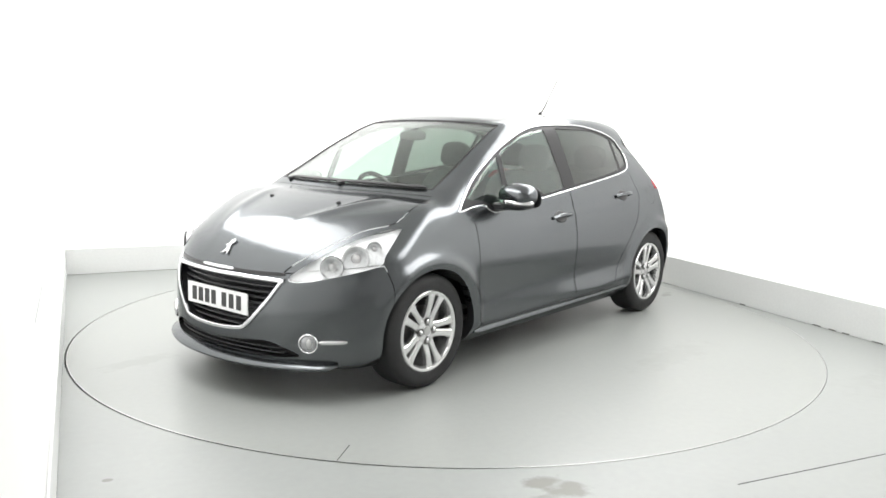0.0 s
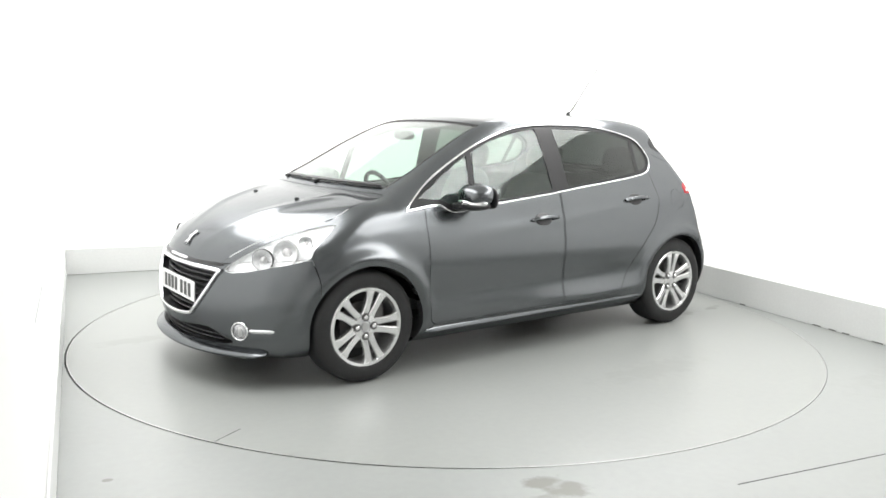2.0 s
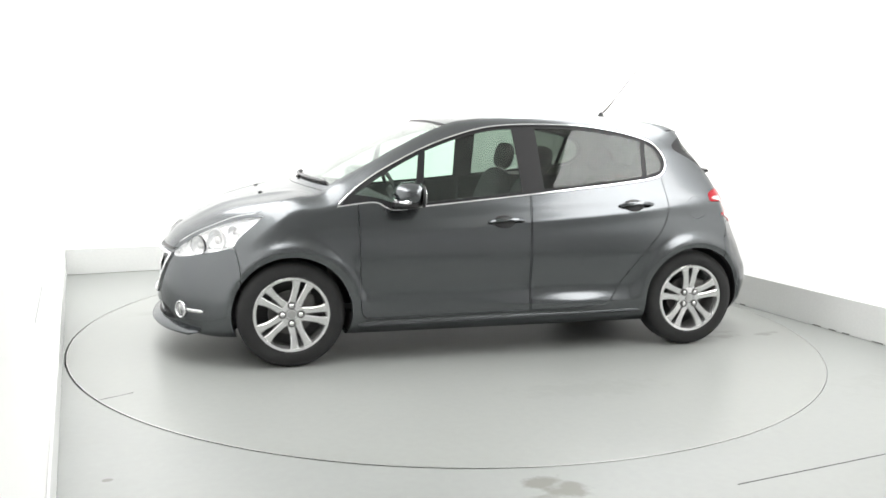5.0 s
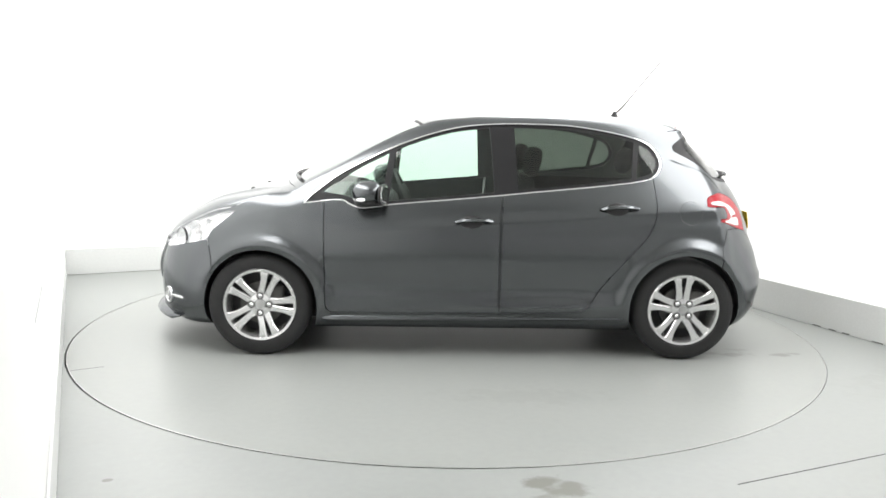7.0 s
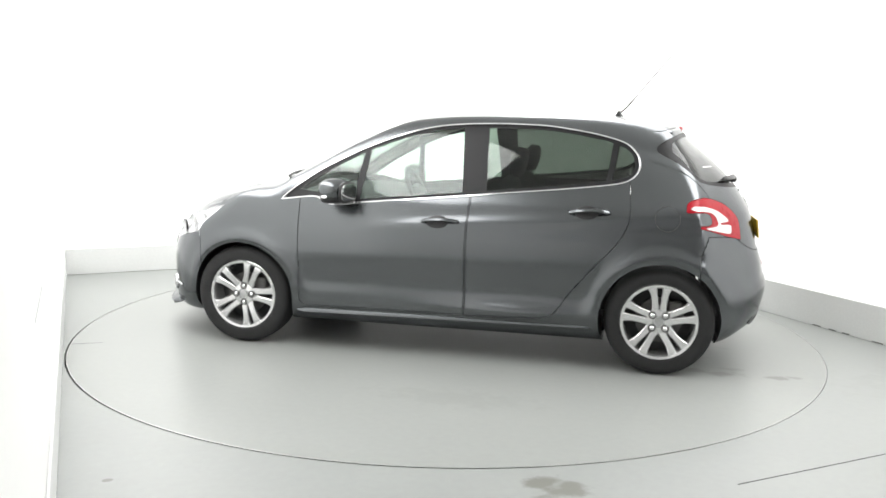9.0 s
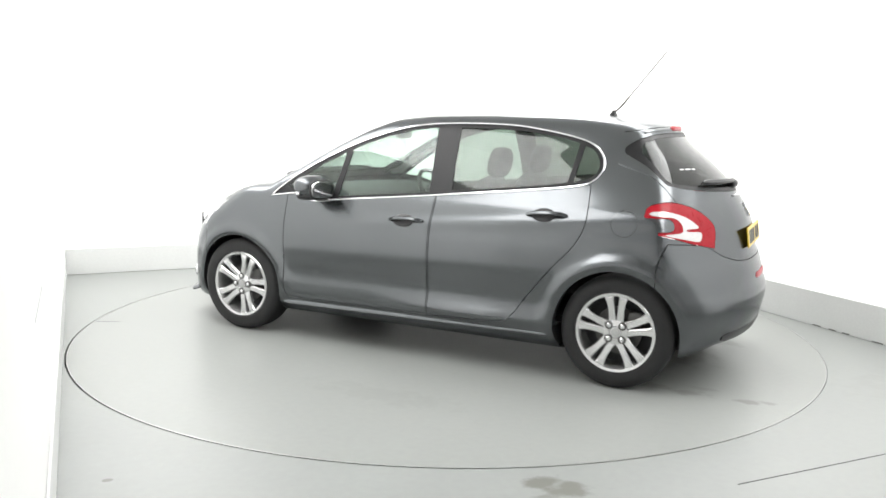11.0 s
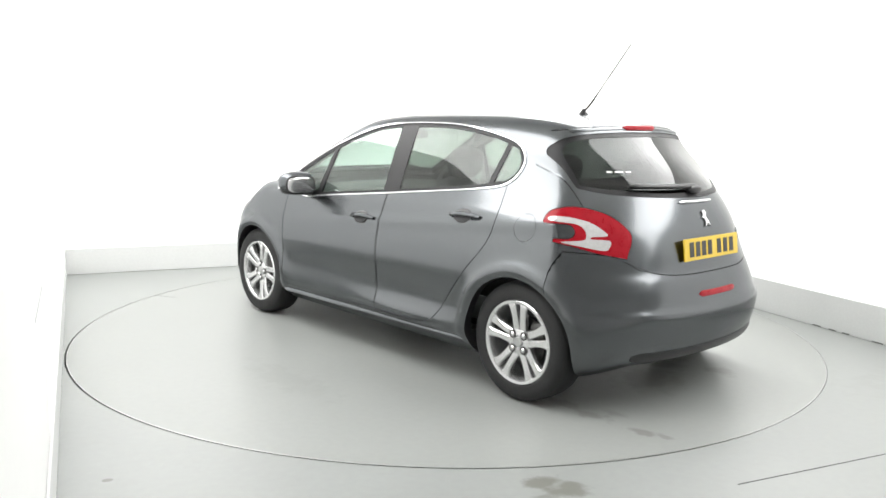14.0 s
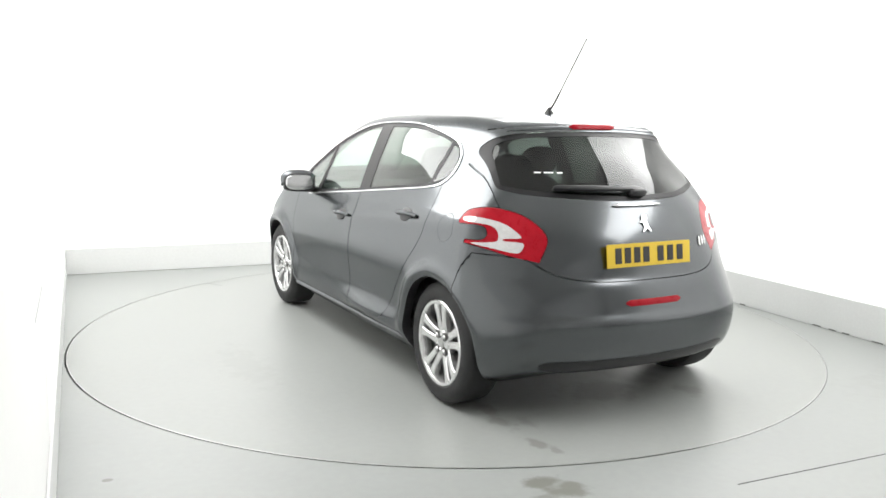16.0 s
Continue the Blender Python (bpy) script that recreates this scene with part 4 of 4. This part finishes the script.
    lathe(bm, [(0.030, -0.006), (0.026, 0.006), (0.014, 0.020), (0.008, 0.034), (0.001, 0.034), (0.001, -0.004)], 20)
    aer = part("aerial", bm, M_BLACK, car, "thin black roof aerial raked backwards")
    aer.matrix_local = Matrix.Translation(base) @ pose(0, 0, 0, 90)
    bm = bmesh.new()
    sweep(bm, [(0, 0.012, 0), (0.050, 0.060, 0), (0.095, 0.115, 0)], 0.011, 0.011, False, [(0, 0, 1)] * 3, ends=0.8)
    part("spring", bm, M_BLACK, aer)
    bm = bmesh.new()
    sweep(bm, [(0.09, 0.11, 0), (0.19, 0.235, 0), (0.31, 0.385, 0)], 0.0075, 0.0075, False, [(0, 0, 1)] * 3, ends=0.8)
    part("mast", bm, M_BLACK, aer)

    # the rear axle and the silencer below the floor
    bm = bmesh.new()
    sweep(bm, [(1.06, -0.62, 0.215), (1.02, -0.3, 0.215), (1.02, 0.3, 0.215), (1.06, 0.62, 0.215)], 0.10, 0.07, False, [(0, 0, 1)] * 4)
    part("rear_axle", bm, M_CABIN, car, "dark rear axle beam")
    bm = bmesh.new()
    blob(bm, (0.86, -0.10, 0.175), (0.16, 0.20, 0.055), 3.0)
    part("silencer", bm, M_DISC, car, "dull steel exhaust silencer")

    cabin(car)
    wheels(car)
    return car


def cabin(car):
    bm = bmesh.new()
    box(bm, -1.00, 1.45, -0.70, 0.70, 0.30, 0.335)
    part("cabin_floor", bm, M_CABIN, car)
    bm = bmesh.new()
    sec = line([(-1.06, 0.955), (-0.90, 0.965), (-0.72, 0.950), (-0.60, 0.90), (-0.56, 0.80), (-0.60, 0.60), (-0.78, 0.45)], 5)
    rows = [[bm.verts.new((q[0] + 0.10 * abs(y) ** 2, y, q[1] - 0.05 * y * y)) for q in sec] for y in np.linspace(-0.69, 0.69, 17)]
    for r, q in zip(rows, rows[1:]):
        for i in range(len(sec) - 1):
            bm.faces.new((r[i], r[i + 1], q[i + 1], q[i]))
    r = bmesh.ops.extrude_face_region(bm, geom=bm.faces[:])
    bmesh.ops.translate(bm, verts=[e for e in r["geom"] if isinstance(e, bmesh.types.BMVert)], vec=(-0.05, 0, -0.08))
    dash = part("dashboard", bm, M_CABIN, car, "dark grey soft dashboard")
    bm = bmesh.new()
    ring = [(0, 0.175 * math.cos(a), 0.165 * math.sin(a)) for a in np.linspace(0, 2 * math.pi, 36, endpoint=False)]
    sweep(bm, ring, 0.030, 0.026, True, [(1, 0, 0)] * 36)
    box(bm, -0.01, 0.02, -0.16, 0.16, -0.03, 0.025, 0.008)
    blob(bm, (0.0, 0, -0.01), (0.035, 0.07, 0.065), 2.6)
    sw = part("steering_wheel", bm, M_CABIN, car, "dark leather steering wheel")
    sw.matrix_local = pose(-0.47, 0.36, 0.90, 0, -24, 0)
    for y in (-0.36, 0.36):
        seat = part("front_seat", bmesh.new(), M_FABRIC, car, "dark fabric front seat")
        bm = bmesh.new()
        blob(bm, (-0.12, y, 0.47), (0.27, 0.25, 0.10), 3.2)
        bm.to_mesh(seat.data)
        bm.free()
        seat.data.shade_smooth()
        bm = bmesh.new()
        blob(bm, (0.235, y, 0.76), (0.085, 0.245, 0.33), 3.0, m=pose(0, 0, 0, 0, 17, 0))
        part("backrest", bm, M_FABRIC, seat)
        bm = bmesh.new()
        blob(bm, (0.365, y, 1.165), (0.052, 0.130, 0.095), 2.8, m=pose(0, 0, 0, 0, 12, 0))
        part("headrest", bm, M_FABRIC, seat)
        for dy in (-0.05, 0.05):
            bm = bmesh.new()
            sweep(bm, [(0.325, y + dy, 1.03), (0.355, y + dy, 1.12)], 0.012, 0.012, False, [(1, 0, 0)] * 2)
            part("headrest_post", bm, M_SATIN, seat)
    bench = part("rear_seat", bmesh.new(), M_FABRIC, car, "dark fabric rear bench seat")
    bm = bmesh.new()
    blob(bm, (0.80, 0, 0.50), (0.26, 0.63, 0.09), 4.0, 32)
    bm.to_mesh(bench.data)
    bm.free()
    bench.data.shade_smooth()
    bm = bmesh.new()
    blob(bm, (1.10, 0, 0.78), (0.075, 0.62, 0.26), 4.0, 32, m=pose(0, 0, 0, 0, 18, 0))
    part("backrest", bm, M_FABRIC, bench)
    for y in (-0.36, 0.36):
        bm = bmesh.new()
        blob(bm, (1.125, y, 1.150), (0.050, 0.13, 0.095), 2.8, m=pose(0, 0, 0, 0, 14, 0))
        part("headrest", bm, M_FABRIC, bench)
    bm = bmesh.new()
    blob(bm, (-0.52, 0.0, 1.315), (0.02, 0.11, 0.032), 3.0)
    part("rear_view_mirror", bm, M_BLACK, car, "black interior mirror")


def wheels(car):
    spoke_turns = ((-1.292, 70.0, 0.0), (1.246, 91.0, 45.0))
    for wx, turn, bolt_turn in spoke_turns:
        for s in (-1, 1):
            bm = bmesh.new()
            lathe(bm, [(0.214, -0.085), (0.226, -0.098), (0.262, -0.104), (0.290, -0.094), (0.303, -0.080), (0.307, -0.062), (0.3085, -0.03), (0.3085, 0.03), (0.307, 0.062), (0.303, 0.080), (0.285, 0.096), (0.226, 0.098), (0.212, 0.085)], 72)
            tyre_wheel = new("wheel")
            tyre_wheel.parent = car
            tagged(tyre_wheel, "black tyre on a five twin-spoke silver alloy wheel")
            tyre_wheel.matrix_local = pose(wx, 0.735 * s, 0.3085, 0, 0, 0 if s < 0 else 180)
            part("tyre", bm, M_TYRE, tyre_wheel, "black rubber tyre")
            bm = bmesh.new()
            lathe(bm, [(0.214, -0.086), (0.219, -0.094), (0.214, -0.099), (0.200, -0.096), (0.193, -0.082), (0.192, -0.04), (0.190, 0.08), (0.210, 0.085), (0.212, 0.08)], 72)
            rim = part("rim", bm, M_ALLOY, tyre_wheel, "silver alloy rim")
            bm = bmesh.new()
            lathe(bm, [(0.070, -0.070), (0.066, -0.080), (0.036, -0.084), (0.032, -0.078), (0.002, -0.078), (0.002, -0.04), (0.070, -0.04)], 40)
            part("hub", bm, M_ALLOY, rim)
            bm = bmesh.new()
            lathe(bm, [(0.026, -0.080), (0.023, -0.087), (0.002, -0.089), (0.002, -0.07), (0.026, -0.07)], 28)
            part("centre_cap", bm, M_SATIN, rim, "round centre cap")
            for k in range(4):
                a = radians(bolt_turn + 90 * k)
                bm = bmesh.new()
                lathe(bm, [(0.0135, -0.072), (0.0125, -0.088), (0.008, -0.092), (0.001, -0.092), (0.001, -0.06), (0.0135, -0.06)], 12)
                # raised dark ring in place of the shade round a sunken bolt
                pocket = bmesh.new()
                lathe(pocket, [(0.0215, -0.070), (0.0215, -0.0845), (0.0145, -0.0845), (0.0145, -0.070)], 20)
                w = part("bolt_shade_ring", pocket, M_DISC, rim, "dark ring painted in for the shade round a recessed wheel bolt")
                w.location = (0.052 * math.cos(a), 0, 0.052 * math.sin(a))
                o = part("wheel_bolt", bm, M_CHROME, rim)
                o.location = (0.052 * math.cos(a), 0, 0.052 * math.sin(a))
            for k in range(5):
                a = radians(turn + 72 * k)
                ca, sa = math.cos(a), math.sin(a)
                for e in (-1, 1):
                    bm = bmesh.new()
                    rr = line([(0.036, 0.021, -0.074, 0.042), (0.072, 0.0212, -0.079, 0.040), (0.112, 0.0250, -0.085, 0.037), (0.150, 0.0305, -0.090, 0.039), (0.182, 0.0385, -0.093, 0.049), (0.203, 0.045, -0.092, 0.068)], 3)
                    rings = []
                    for r, off, y, w in rr:
                        off *= e
                        sec = [(-w / 2, 0.030), (-w / 2, 0.006), (-w / 2 + 0.006, 0.0), (w / 2 - 0.006, 0.0), (w / 2, 0.006), (w / 2, 0.030)]
                        rings.append([bm.verts.new((r * ca - (off + q) * sa, y + d, r * sa + (off + q) * ca)) for q, d in sec])
                    for r1, r2 in zip(rings, rings[1:]):
                        for i in range(6):
                            bm.faces.new((r1[i], r1[(i + 1) % 6], r2[(i + 1) % 6], r2[i]))
                    bm.faces.new(rings[0])
                    bm.faces.new(rings[-1][::-1])
                    part("spoke", bm, M_ALLOY, rim)
            bm = bmesh.new()
            lathe(bm, [(0.128, -0.028), (0.130, -0.016), (0.065, -0.016), (0.065, -0.040), (0.060, -0.045), (0.055, -0.028)], 40)
            part("brake_disc", bm, M_DISC, tyre_wheel, "steel brake disc")
            bm = bmesh.new()
            blob(bm, (0.09, -0.025, 0.06), (0.05, 0.03, 0.055), 3.0)
            part("brake_caliper", bm, M_DISC, tyre_wheel)
            bm = bmesh.new()
            lathe(bm, [(0.19, 0.03), (0.19, 0.04), (0.002, 0.04), (0.002, 0.03)], 40)
            part("backing_plate", bm, M_CABIN, tyre_wheel)


car = build_car()


def motions():
    turn = [0.5 * k for k in range(33)]
    rows, spins = [], []
    for t in turn:
        a = SPIN_START + SPIN_RATE * t
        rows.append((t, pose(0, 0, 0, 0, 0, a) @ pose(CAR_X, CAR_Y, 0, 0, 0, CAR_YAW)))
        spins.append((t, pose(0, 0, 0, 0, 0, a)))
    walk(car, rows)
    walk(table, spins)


motions()
